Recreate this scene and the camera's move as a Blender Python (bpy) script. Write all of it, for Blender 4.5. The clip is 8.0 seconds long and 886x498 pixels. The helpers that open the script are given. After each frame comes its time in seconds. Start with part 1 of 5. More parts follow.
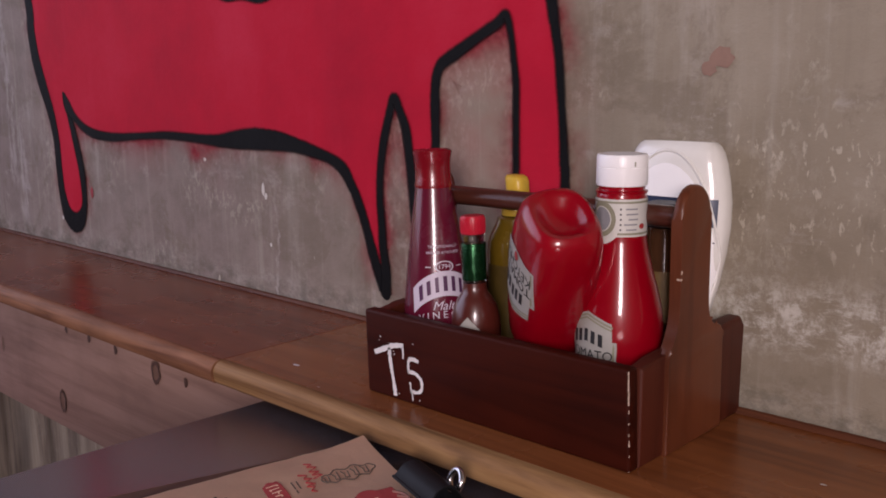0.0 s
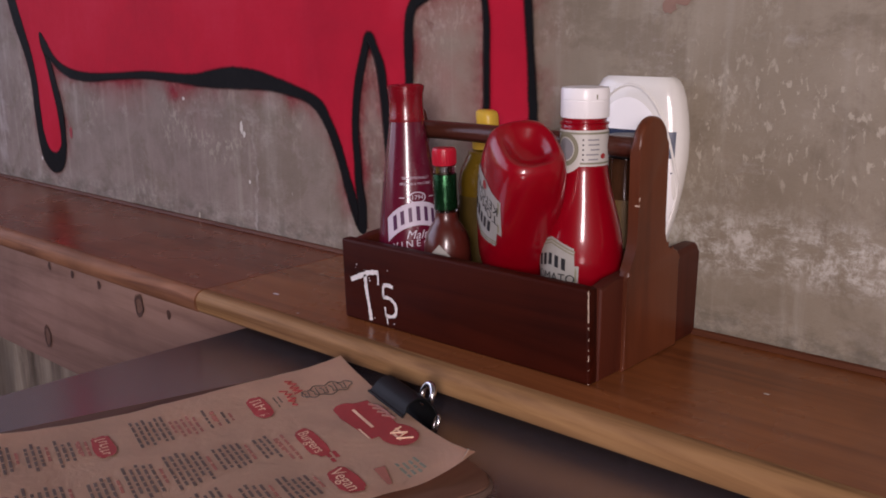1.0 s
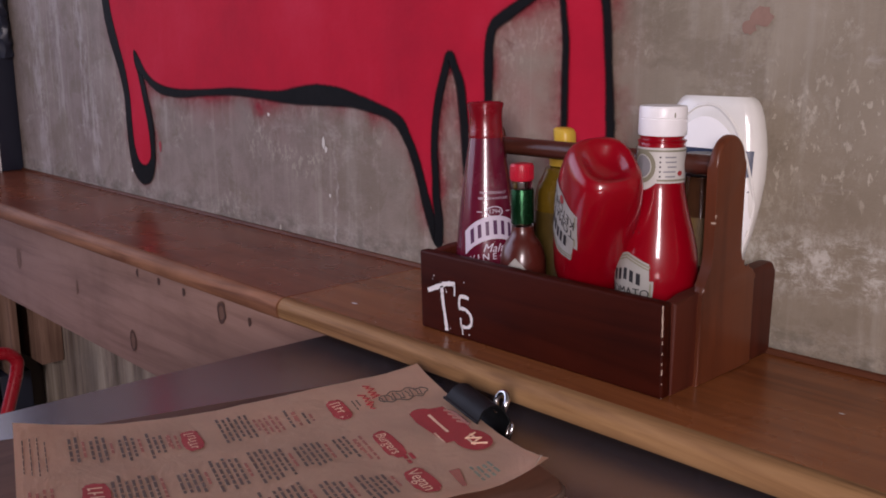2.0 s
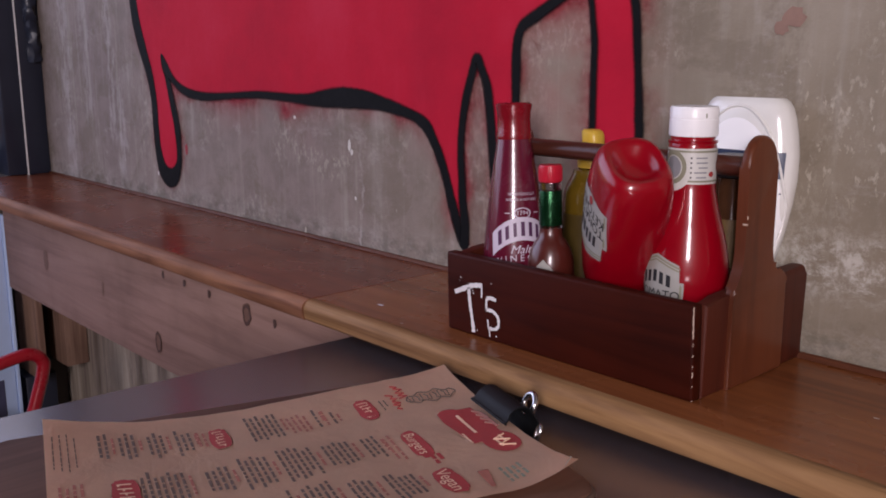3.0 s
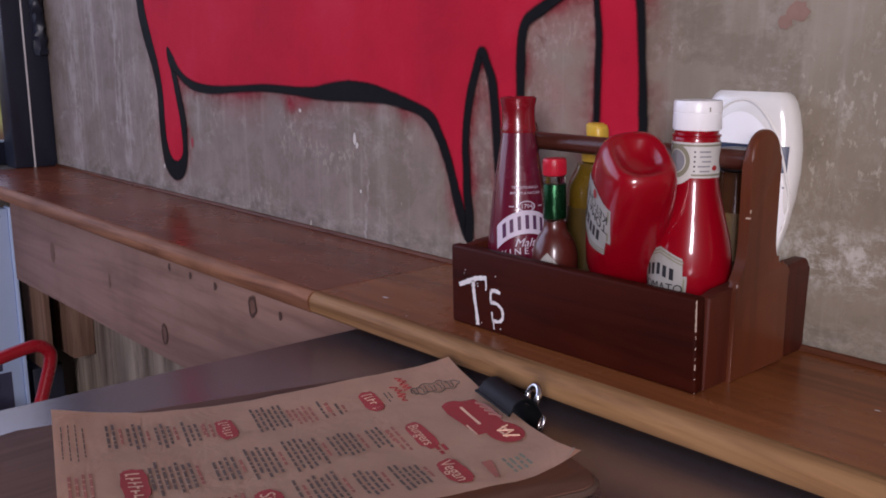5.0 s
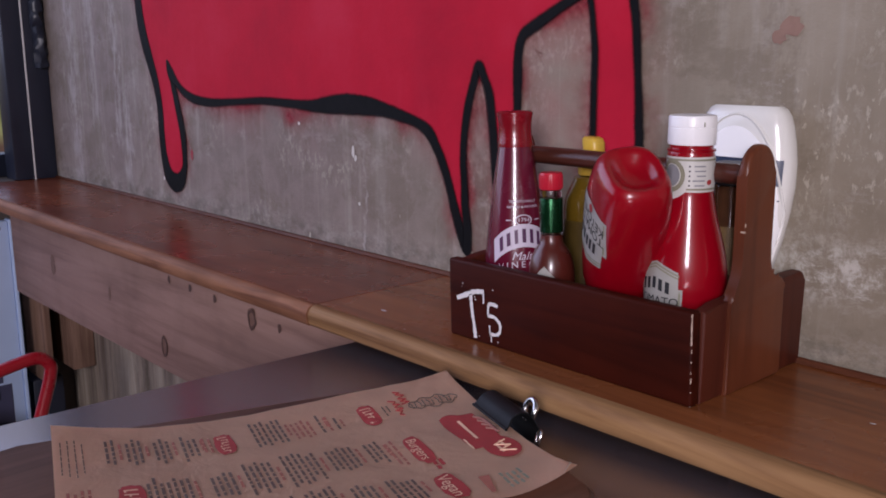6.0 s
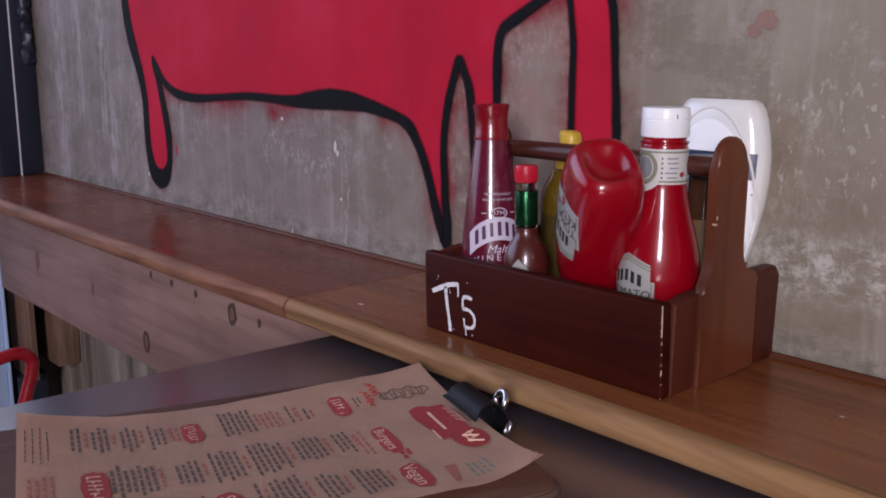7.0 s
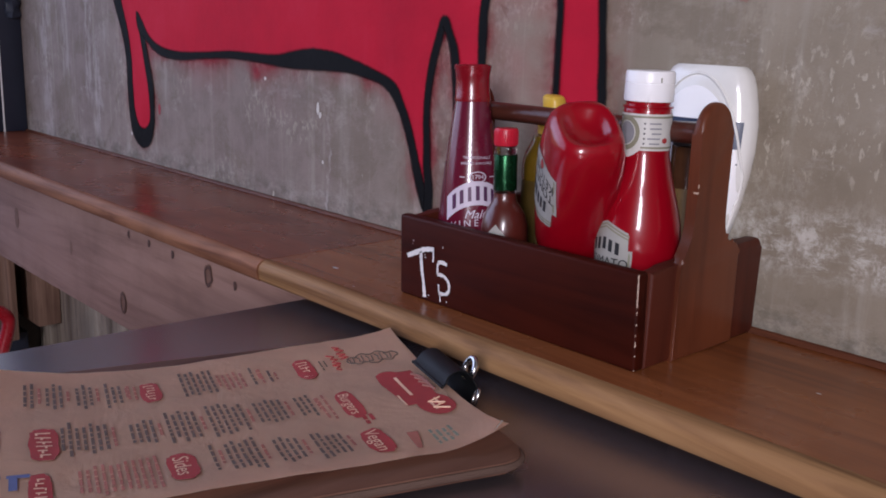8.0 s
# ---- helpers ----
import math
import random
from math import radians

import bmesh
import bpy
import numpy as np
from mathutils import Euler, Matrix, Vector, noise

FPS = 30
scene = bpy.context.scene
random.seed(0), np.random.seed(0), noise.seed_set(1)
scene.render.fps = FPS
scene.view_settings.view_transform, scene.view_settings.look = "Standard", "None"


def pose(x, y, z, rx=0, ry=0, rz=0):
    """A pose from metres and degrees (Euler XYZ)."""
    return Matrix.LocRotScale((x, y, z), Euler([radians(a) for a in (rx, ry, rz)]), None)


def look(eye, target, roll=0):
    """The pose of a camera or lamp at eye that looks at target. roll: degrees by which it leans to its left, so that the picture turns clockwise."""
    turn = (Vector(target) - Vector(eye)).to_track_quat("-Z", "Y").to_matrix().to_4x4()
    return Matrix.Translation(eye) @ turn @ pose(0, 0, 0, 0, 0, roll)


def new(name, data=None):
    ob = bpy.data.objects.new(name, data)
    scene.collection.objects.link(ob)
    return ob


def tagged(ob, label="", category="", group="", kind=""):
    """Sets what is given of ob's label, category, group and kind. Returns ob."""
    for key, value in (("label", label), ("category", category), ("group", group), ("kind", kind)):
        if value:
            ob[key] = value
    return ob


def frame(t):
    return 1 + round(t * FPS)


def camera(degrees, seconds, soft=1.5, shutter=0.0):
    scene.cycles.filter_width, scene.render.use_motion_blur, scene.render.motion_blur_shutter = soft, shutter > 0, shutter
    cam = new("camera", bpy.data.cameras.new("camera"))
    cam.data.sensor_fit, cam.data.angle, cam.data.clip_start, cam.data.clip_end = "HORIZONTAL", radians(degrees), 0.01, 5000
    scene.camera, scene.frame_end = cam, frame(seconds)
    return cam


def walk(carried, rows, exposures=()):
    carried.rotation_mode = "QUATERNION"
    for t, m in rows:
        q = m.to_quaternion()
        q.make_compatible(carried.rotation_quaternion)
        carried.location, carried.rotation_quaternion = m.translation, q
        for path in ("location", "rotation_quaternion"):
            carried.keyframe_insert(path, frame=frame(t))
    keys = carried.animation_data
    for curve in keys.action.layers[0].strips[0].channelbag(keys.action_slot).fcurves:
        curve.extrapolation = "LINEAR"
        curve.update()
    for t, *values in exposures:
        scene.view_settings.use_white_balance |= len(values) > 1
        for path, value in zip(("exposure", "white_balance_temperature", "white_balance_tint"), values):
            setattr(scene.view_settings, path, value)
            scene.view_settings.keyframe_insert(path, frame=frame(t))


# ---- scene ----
cam = camera(50.6, 8.0, 1.8)
PATH = [
    (0, (0.322, -0.679, 1.047), (-1.032, 0.747, 0.684), -0.8),
    (0.2, (0.323, -0.6801, 1.0455), (-1.0117, 0.7559, 0.6532), -0.59),
    (0.5, (0.327, -0.684, 1.044), (-0.981, 0.767, 0.615), -0.4),
    (0.7, (0.3402, -0.6905, 1.04), (-0.9607, 0.7607, 0.591), -0.28),
    (1, (0.353, -0.706, 1.039), (-0.952, 0.735, 0.569), -0.6),
    (1.2, (0.36, -0.717, 1.0386), (-0.9648, 0.705, 0.5678), -0.33),
    (1.5, (0.365, -0.725, 1.038), (-1.001, 0.664, 0.585), -0.3),
    (1.7, (0.3648, -0.7261, 1.038), (-1.0251, 0.6429, 0.599), -0.22),
    (2, (0.363, -0.726, 1.036), (-1.054, 0.62, 0.612), -0.2),
    (3.5, (0.357, -0.731, 1.029), (-1.093, 0.584, 0.622), -0.1),
    (4, (0.36, -0.73, 1.029), (-1.088, 0.584, 0.609), -0.3),
    (5.5, (0.363, -0.734, 1.034), (-1.093, 0.57, 0.612), -0.0),
    (6, (0.366, -0.733, 1.037), (-1.091, 0.575, 0.631), -0.3),
    (6.5, (0.367, -0.732, 1.033), (-1.092, 0.578, 0.64), 0.0),
    (7, (0.378, -0.719, 1.026), (-1.075, 0.598, 0.629), 0.2),
    (7.2, (0.3769, -0.715, 1.0251), (-1.068, 0.6062, 0.616), 0.73),
    (7.5, (0.375, -0.709, 1.018), (-1.066, 0.613, 0.602), 1.8),
    (7.7, (0.3749, -0.7032, 1.0162), (-1.0652, 0.6165, 0.5893), 2.16),
    (8, (0.375, -0.693, 1.013), (-1.061, 0.624, 0.563), 1.9),
]
walk(cam, [(t, look(eye, target, roll)) for t, eye, target, roll in PATH], [(0.0, -0.50, 6680, 30), (2.0, -0.46, 6460, 29), (4.0, -0.43, 6150, 28), (6.0, -0.43, 5980, 27), (8.0, -0.37, 5820, 23)])

from mathutils.geometry import delaunay_2d_cdt

# ---- world and light ----
world = bpy.data.worlds.new("sky")
scene.world = world
world.use_nodes = True
wn = world.node_tree
sky = wn.nodes.new("ShaderNodeTexSky")
sky.sky_type = 'NISHITA'
sky.sun_disc = False
sky.sun_elevation, sky.sun_rotation = radians(38), radians(140)
wn.nodes["Background"].inputs["Strength"].default_value = 0.10
wn.links.new(sky.outputs[0], wn.nodes["Background"].inputs["Color"])


def window_light(name, eye, target, width, height, watts, colour):
    lamp = bpy.data.lights.new(name, 'AREA')
    lamp.shape, lamp.size, lamp.size_y, lamp.energy, lamp.color = 'RECTANGLE', width, height, watts, colour
    ob = new(name, lamp)
    ob.matrix_world = look(eye, target)
    return ob


window_light("daylight_south", (2.35, -3.37, 1.88), (2.2, 0, 1.0), 0.85, 1.25, 205, (1.0, 0.955, 0.90))
window_light("daylight_west", (-1.77, -1.45, 1.62), (0, -1.3, 0.9), 2.3, 1.4, 24, (0.74, 0.82, 1.0))

S = 0.78            # shelf top
T = 0.750           # table top


# ---- materials ----
def shader(name):
    m = bpy.data.materials.new(name)
    m.use_nodes = True
    return m, m.node_tree, m.node_tree.nodes["Principled BSDF"]


def add(nt, kind, **values):
    n = nt.nodes.new(kind)
    for key, value in values.items():
        n.inputs[key].default_value = value
    return n


def coords(nt, scale=(1, 1, 1), rotation=(0, 0, 0)):
    tc = nt.nodes.new("ShaderNodeTexCoord")
    mp = nt.nodes.new("ShaderNodeMapping")
    mp.inputs["Scale"].default_value = scale
    mp.inputs["Rotation"].default_value = rotation
    nt.links.new(tc.outputs["Object"], mp.inputs["Vector"])
    return mp.outputs["Vector"]


def noise_tex(nt, vector, scale, detail=4, rough=0.6, distortion=0.0):
    n = add(nt, "ShaderNodeTexNoise", Scale=scale, Detail=detail, Roughness=rough, Distortion=distortion)
    nt.links.new(vector, n.inputs["Vector"])
    return n.outputs["Fac"]


def ramp(nt, fac, *stops):
    r = nt.nodes.new("ShaderNodeValToRGB")
    els = r.color_ramp.elements
    while len(els) < len(stops):
        els.new(0.5)
    for e, (p, c) in zip(els, stops):
        e.position = p
        e.color = (*c, 1) if len(c) == 3 else c
    nt.links.new(fac, r.inputs["Fac"])
    return r.outputs["Color"]


def grey(v):
    return (v, v, v)


def mix(nt, fac, a, b, blend='MIX'):
    m = nt.nodes.new("ShaderNodeMix")
    m.data_type, m.blend_type = 'RGBA', blend
    for sock, v in ((m.inputs["Factor"], fac), (m.inputs["A"], a), (m.inputs["B"], b)):
        if isinstance(v, (int, float)):
            sock.default_value = v
        elif isinstance(v, tuple):
            sock.default_value = (*v, 1)
        else:
            nt.links.new(v, sock)
    return m.outputs["Result"]


def arith(nt, op, a, b=0.0, c=0.0):
    m = nt.nodes.new("ShaderNodeMath")
    m.operation = op
    for sock, v in zip(m.inputs, (a, b, c)):
        if isinstance(v, (int, float)):
            sock.default_value = v
        else:
            nt.links.new(v, sock)
    return m.outputs[0]


def band(nt, v, lo0, lo1, hi0=None, hi1=None):
    """0..1 rising from lo0 to lo1, and falling again from hi0 to hi1."""
    def rise(a, b):
        n = nt.nodes.new("ShaderNodeMapRange")
        n.interpolation_type = 'SMOOTHSTEP'
        n.inputs["From Min"].default_value, n.inputs["From Max"].default_value = a, b
        nt.links.new(v, n.inputs["Value"])
        return n.outputs[0]
    up = rise(lo0, lo1)
    return up if hi0 is None else arith(nt, 'MULTIPLY', up, arith(nt, 'SUBTRACT', 1.0, rise(hi0, hi1)))


def bump(nt, b, height, strength=0.3, distance=0.001):
    n = add(nt, "ShaderNodeBump", Strength=strength, Distance=distance)
    nt.links.new(height, n.inputs["Height"])
    nt.links.new(n.outputs[0], b.inputs["Normal"])


def surface(name, colour, rough=0.5, metal=0.0, vary=0.15, scale=40.0, fine=400.0, coat=0.0, relief=0.15, rough_vary=0.1, sheen=None):
    """A surface with two scales of variation in colour, gloss and relief."""
    m, nt, b = shader(name)
    v = coords(nt)
    big, small = noise_tex(nt, v, scale), noise_tex(nt, v, fine, 3)
    lo = tuple(c * (1 - vary) for c in colour)
    hi = tuple(min(1, c * (1 + vary)) for c in colour)
    col = mix(nt, big, lo, hi)
    col = mix(nt, arith(nt, 'MULTIPLY', small, vary), col, lo)
    nt.links.new(col, b.inputs["Base Color"])
    nt.links.new(arith(nt, 'MULTIPLY_ADD', big, 2 * rough_vary, rough - rough_vary), b.inputs["Roughness"])
    b.inputs["Metallic"].default_value = metal
    b.inputs["Coat Weight"].default_value = coat
    b.inputs["Coat Roughness"].default_value = 0.06
    if relief:
        bump(nt, b, small, relief, 0.0004)
    return m


def wood(name, dark, light, rough=0.35, along='X', grain=1.0, coat=0.0, stain=0.25, vary_piece=0.2, gloss=0.3):
    m, nt, b = shader(name)
    b.inputs["Specular IOR Level"].default_value = gloss
    stretch = {'X': (1.2, 22, 22), 'Y': (22, 1.2, 22), 'Z': (22, 22, 1.2)}[along]
    v = coords(nt, tuple(s * grain for s in stretch))
    rings = noise_tex(nt, v, 1.6, 5, 0.62, 1.4)
    fibre = noise_tex(nt, v, 9.0, 3, 0.7)
    blot = noise_tex(nt, coords(nt), 7.0, 4)
    mid = tuple((a + c) / 2 for a, c in zip(dark, light))
    col = ramp(nt, rings, (0.36, tuple(c * 0.8 for c in dark)), (0.49, mid), (0.63, light))
    col = mix(nt, arith(nt, 'MULTIPLY', fibre, 0.24), col, dark)
    col = mix(nt, arith(nt, 'MULTIPLY', band(nt, blot, 0.45, 0.75), stain), col, tuple(c * 0.45 for c in dark))
    info = nt.nodes.new("ShaderNodeObjectInfo")
    col = mix(nt, arith(nt, 'MULTIPLY', info.outputs["Random"], vary_piece), col, mid)
    nt.links.new(col, b.inputs["Base Color"])
    nt.links.new(arith(nt, 'MULTIPLY_ADD', blot, 0.25, rough - 0.12), b.inputs["Roughness"])
    b.inputs["Coat Weight"].default_value = coat
    b.inputs["Coat Roughness"].default_value = 0.18
    bump(nt, b, fibre, 0.18, 0.0005)
    return m


def concrete(name):
    """Bare board-marked concrete: upright streaks, pale bloom, pits and old paint flecks."""
    m, nt, b = shader(name)
    v = coords(nt)
    cloud = noise_tex(nt, v, 3.2, 5, 0.62)
    mottle = noise_tex(nt, v, 22, 5, 0.7)
    streak = noise_tex(nt, coords(nt, (38, 38, 2.2)), 1.0, 5, 0.65)
    streak2 = noise_tex(nt, coords(nt, (120, 120, 5)), 1.0, 3, 0.6)
    grit = noise_tex(nt, v, 260, 4, 0.7)
    sep = nt.nodes.new("ShaderNodeSeparateXYZ")
    nt.links.new(v, sep.inputs[0])
    x, z = sep.outputs["X"], sep.outputs["Z"]
    col = ramp(nt, cloud, (0.30, (0.165, 0.134, 0.098)), (0.5, (0.252, 0.213, 0.160)), (0.70, (0.345, 0.300, 0.238)))
    # cooler, pinker daylight tint painted in towards the window end, with mottling
    cool_light = arith(nt, 'SUBTRACT', 1.0, band(nt, x, -0.75, 0.0))
    col = mix(nt, arith(nt, 'MULTIPLY', cool_light, 0.66), col, ramp(nt, mottle, (0.3, (0.150, 0.112, 0.108)), (0.7, (0.280, 0.220, 0.219))))
    wash = noise_tex(nt, coords(nt, (13, 13, 1.6)), 1.0, 6, 0.68, 0.4)
    col = mix(nt, arith(nt, 'MULTIPLY', band(nt, wash, 0.56, 0.72), 0.46), col, (0.46, 0.425, 0.39))
    col = mix(nt, arith(nt, 'MULTIPLY', band(nt, noise_tex(nt, v, 7.5, 6, 0.7, 0.8), 0.54, 0.68), 0.52), col, (0.145, 0.115, 0.085))
    col = mix(nt, arith(nt, 'MULTIPLY', band(nt, streak, 0.52, 0.72), 0.42), col, (0.40, 0.37, 0.32))
    col = mix(nt, arith(nt, 'MULTIPLY', band(nt, streak2, 0.55, 0.75), 0.10), col, (0.12, 0.10, 0.078))
    col = mix(nt, arith(nt, 'MULTIPLY', band(nt, mottle, 0.56, 0.74), 0.20), col, (0.13, 0.112, 0.088))
    grain = arith(nt, 'MULTIPLY', band(nt, noise_tex(nt, v, 4.2, 5, 0.65, 0.5), 0.50, 0.66), band(nt, noise_tex(nt, coords(nt, (95, 95, 60)), 1.0, 5, 0.75), 0.48, 0.62))
    col = mix(nt, arith(nt, 'MULTIPLY', grain, 0.55), col, (0.47, 0.43, 0.36))
    patch = noise_tex(nt, coords(nt, (6.5, 6.5, 7.0)), 1.0, 6, 0.74, 0.3)
    col = mix(nt, arith(nt, 'MULTIPLY', band(nt, patch, 0.50, 0.60), 0.42), col, (0.150, 0.118, 0.084))
    smear = noise_tex(nt, coords(nt, (12, 12, 22)), 1.0, 7, 0.76, 0.15)
    col = mix(nt, arith(nt, 'MULTIPLY', band(nt, smear, 0.56, 0.70), 0.34), col, (0.46, 0.43, 0.40))
    # salt bloom along the pour joint
    tide = noise_tex(nt, coords(nt, (24, 24, 46)), 1.0, 8, 0.78, 0.3)
    bloom = arith(nt, 'MULTIPLY', band(nt, z, S + 0.045, S + 0.070, S + 0.088, S + 0.125), band(nt, x, -0.10, 0.035))
    bloom = arith(nt, 'MULTIPLY', bloom, band(nt, tide, 0.42, 0.56))
    low = arith(nt, 'MULTIPLY', band(nt, z, S - 0.02, S, S + 0.012, S + 0.05), band(nt, tide, 0.42, 0.60))
    white = arith(nt, 'ADD', arith(nt, 'MULTIPLY', arith(nt, 'MULTIPLY', bloom, band(nt, noise_tex(nt, coords(nt, (80, 80, 55)), 1.0, 6, 0.8), 0.38, 0.60)), 0.72), arith(nt, 'MULTIPLY', low, 0.15))
    col = mix(nt, white, col, (0.62, 0.60, 0.55))
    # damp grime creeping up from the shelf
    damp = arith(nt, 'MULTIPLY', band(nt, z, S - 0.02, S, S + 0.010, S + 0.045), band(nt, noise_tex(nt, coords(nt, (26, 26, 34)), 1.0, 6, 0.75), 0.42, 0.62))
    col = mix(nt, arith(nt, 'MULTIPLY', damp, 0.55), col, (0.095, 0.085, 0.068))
    # specks and chipped whitewash
    fleck = noise_tex(nt, coords(nt, (70, 70, 40)), 1.0, 2, 0.5)
    where = band(nt, noise_tex(nt, v, 6.0, 3), 0.52, 0.66)
    col = mix(nt, arith(nt, 'MULTIPLY', arith(nt, 'MULTIPLY', band(nt, fleck, 0.69, 0.74), where), 0.55), col, (0.66, 0.61, 0.52))
    # clusters of small pale chips at the bare end
    chips = arith(nt, 'MULTIPLY', band(nt, x, -0.10, -0.02), band(nt, z, S + 0.11, S + 0.15, S + 0.20, S + 0.27))
    chips = arith(nt, 'MULTIPLY', chips, band(nt, noise_tex(nt, coords(nt, (150, 150, 85)), 1.0, 3, 0.6, 0.4), 0.57, 0.66))
    col = mix(nt, arith(nt, 'MULTIPLY', chips, 0.45), col, (0.56, 0.51, 0.42))
    # pale runs of old whitewash down the wall
    sway = arith(nt, 'MULTIPLY_ADD', noise_tex(nt, coords(nt, (2, 2, 16)), 1.0, 4, 0.6), 0.05, x)
    ragged = band(nt, noise_tex(nt, coords(nt, (60, 60, 18)), 1.0, 5, 0.75), 0.40, 0.60)
    for at, half, z0, z1, much in ((-0.575, 0.0022, S + 0.0, S + 0.11, 0.55), (-1.335, 0.012, S + 0.09, S + 0.50, 0.42), (-1.440, 0.020, S + 0.12, S + 0.60, 0.28), (-1.300, 0.016, S + 0.03, S + 0.20, 0.42), (-1.545, 0.022, S + 0.0, S + 0.9, 0.35)):
        run = arith(nt, 'MULTIPLY', band(nt, sway, at - half * 1.6, at - half * 0.6, at + half * 0.6, at + half * 1.6), band(nt, z, z0 - 0.02, z0 + 0.02, z1 - 0.05, z1 + 0.05))
        col = mix(nt, arith(nt, 'MULTIPLY', arith(nt, 'MULTIPLY', run, ragged), much), col, (0.50, 0.46, 0.45))
    # cream and dark drips on the wall below the shelf
    drip = noise_tex(nt, coords(nt, (16, 16, 1.1)), 1.0, 5, 0.7, 0.3)
    below = arith(nt, 'SUBTRACT', 1.0, band(nt, z, 0.60, 0.70))
    col = mix(nt, arith(nt, 'MULTIPLY', below, 0.75), col, ramp(nt, drip, (0.34, (0.10, 0.075, 0.055)), (0.46, (0.30, 0.24, 0.19)), (0.60, (0.50, 0.42, 0.33)), (0.70, (0.60, 0.54, 0.44))))
    # red overspray drifting off the mural
    spray = arith(nt, 'MULTIPLY', band(nt, x, -1.25, -1.0, -0.22, -0.10), band(nt, z, S + 0.10, S + 0.21))
    spray = arith(nt, 'MULTIPLY', spray, band(nt, noise_tex(nt, v, 9, 3), 0.36, 0.72))
    col = mix(nt, arith(nt, 'MULTIPLY', spray, 0.30), col, (0.36, 0.05, 0.065))
    nt.links.new(col, b.inputs["Base Color"])
    nt.links.new(arith(nt, 'MULTIPLY_ADD', mottle, 0.25, 0.66), b.inputs["Roughness"])
    b.inputs["Specular IOR Level"].default_value = 0.25
    h = arith(nt, 'ADD', arith(nt, 'MULTIPLY', grit, 0.5), arith(nt, 'ADD', mottle, streak))
    bump(nt, b, h, 0.45, 0.0025)
    return m


def mural_paint(name, colour, dark, light):
    m, nt, b = shader(name)
    v = coords(nt)
    cloud, fine = noise_tex(nt, v, 5.5, 5, 0.6), noise_tex(nt, v, 120, 4, 0.7)
    strokes = noise_tex(nt, coords(nt, (26, 26, 4)), 1.0, 4, 0.6)
    col = ramp(nt, cloud, (0.28, dark), (0.5, colour), (0.72, light))
    col = mix(nt, arith(nt, 'MULTIPLY', band(nt, strokes, 0.5, 0.75), 0.25), col, light)
    nt.links.new(col, b.inputs["Base Color"])
    nt.links.new(arith(nt, 'MULTIPLY_ADD', fine, 0.2, 0.6), b.inputs["Roughness"])
    b.inputs["Specular IOR Level"].default_value = 0.10
    bump(nt, b, arith(nt, 'ADD', fine, arith(nt, 'MULTIPLY', strokes, 2.0)), 0.3, 0.0012)
    return m


def glass(name, colour, rough=0.02):
    m, nt, b = shader(name)
    b.inputs["Base Color"].default_value = (*colour, 1)
    b.inputs["Transmission Weight"].default_value = 1.0
    b.inputs["Roughness"].default_value = rough
    b.inputs["IOR"].default_value = 1.45
    return m


def outdoors(name):
    """Daylit street seen past the window: brown below, leaves, then pale sky."""
    m, nt, b = shader(name)
    v = coords(nt)
    sep = nt.nodes.new("ShaderNodeSeparateXYZ")
    nt.links.new(v, sep.inputs[0])
    leaf = noise_tex(nt, v, 1.6, 5)
    col = ramp(nt, leaf, (0.38, (0.10, 0.12, 0.03)), (0.55, (0.42, 0.40, 0.16)), (0.7, (0.75, 0.80, 0.70)))
    col = mix(nt, band(nt, sep.outputs["Z"], 0.45, 0.6), (0.10, 0.055, 0.035), col)
    col = mix(nt, band(nt, sep.outputs["Z"], 1.2, 2.0), col, (0.62, 0.76, 1.0))
    nt.links.new(col, b.inputs["Emission Color"])
    nt.links.new(col, b.inputs["Base Color"])
    b.inputs["Emission Strength"].default_value = 0.9
    return m


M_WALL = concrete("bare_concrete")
M_PLASTER = surface("room_plaster", (0.095, 0.078, 0.066), 0.8, vary=0.15, scale=4, fine=90)
M_CEIL = surface("ceiling_paint", (0.09, 0.082, 0.078), 0.85, vary=0.12, scale=3, fine=80)
M_FLOOR = surface("worn_floor", (0.06, 0.05, 0.042), 0.6, vary=0.3, scale=5, fine=120)
M_RED = mural_paint("mural_red", (0.49, 0.012, 0.034), (0.38, 0.010, 0.029), (0.55, 0.026, 0.058))
M_BLACK = mural_paint("mural_black", (0.006, 0.006, 0.007), (0.004, 0.004, 0.005), (0.011, 0.010, 0.012))
nt = M_BLACK.node_tree
spray_in = nt.nodes.new("ShaderNodeAttribute")
spray_in.attribute_name = "spray"
speckle = noise_tex(nt, coords(nt), 420, 3, 0.8)
cover = band(nt, arith(nt, 'MULTIPLY_ADD', speckle, 0.5, arith(nt, 'SUBTRACT', spray_in.outputs["Fac"], 0.25)), 0.12, 0.88)
nt.links.new(cover, nt.nodes["Principled BSDF"].inputs["Alpha"])
M_HAZE = mural_paint("red_overspray", (0.36, 0.020, 0.042), (0.28, 0.016, 0.034), (0.42, 0.04, 0.06))
nt = M_HAZE.node_tree
haze_in = nt.nodes.new("ShaderNodeAttribute")
haze_in.attribute_name = "spray"
drift = band(nt, noise_tex(nt, coords(nt), 16, 5, 0.7), 0.36, 0.66)
nt.links.new(arith(nt, 'MULTIPLY', arith(nt, 'POWER', haze_in.outputs["Fac"], 1.8), arith(nt, 'MULTIPLY', drift, 0.85)), nt.nodes["Principled BSDF"].inputs["Alpha"])
M_FLECK = surface("paint_fleck_red", (0.30, 0.03, 0.04), 0.6)
M_SALMON = surface("paint_fleck_salmon", (0.275, 0.165, 0.125), 0.7, vary=0.3, scale=90)
M_CHIP = surface("bare_plaster_chip", (0.62, 0.59, 0.55), 0.8)
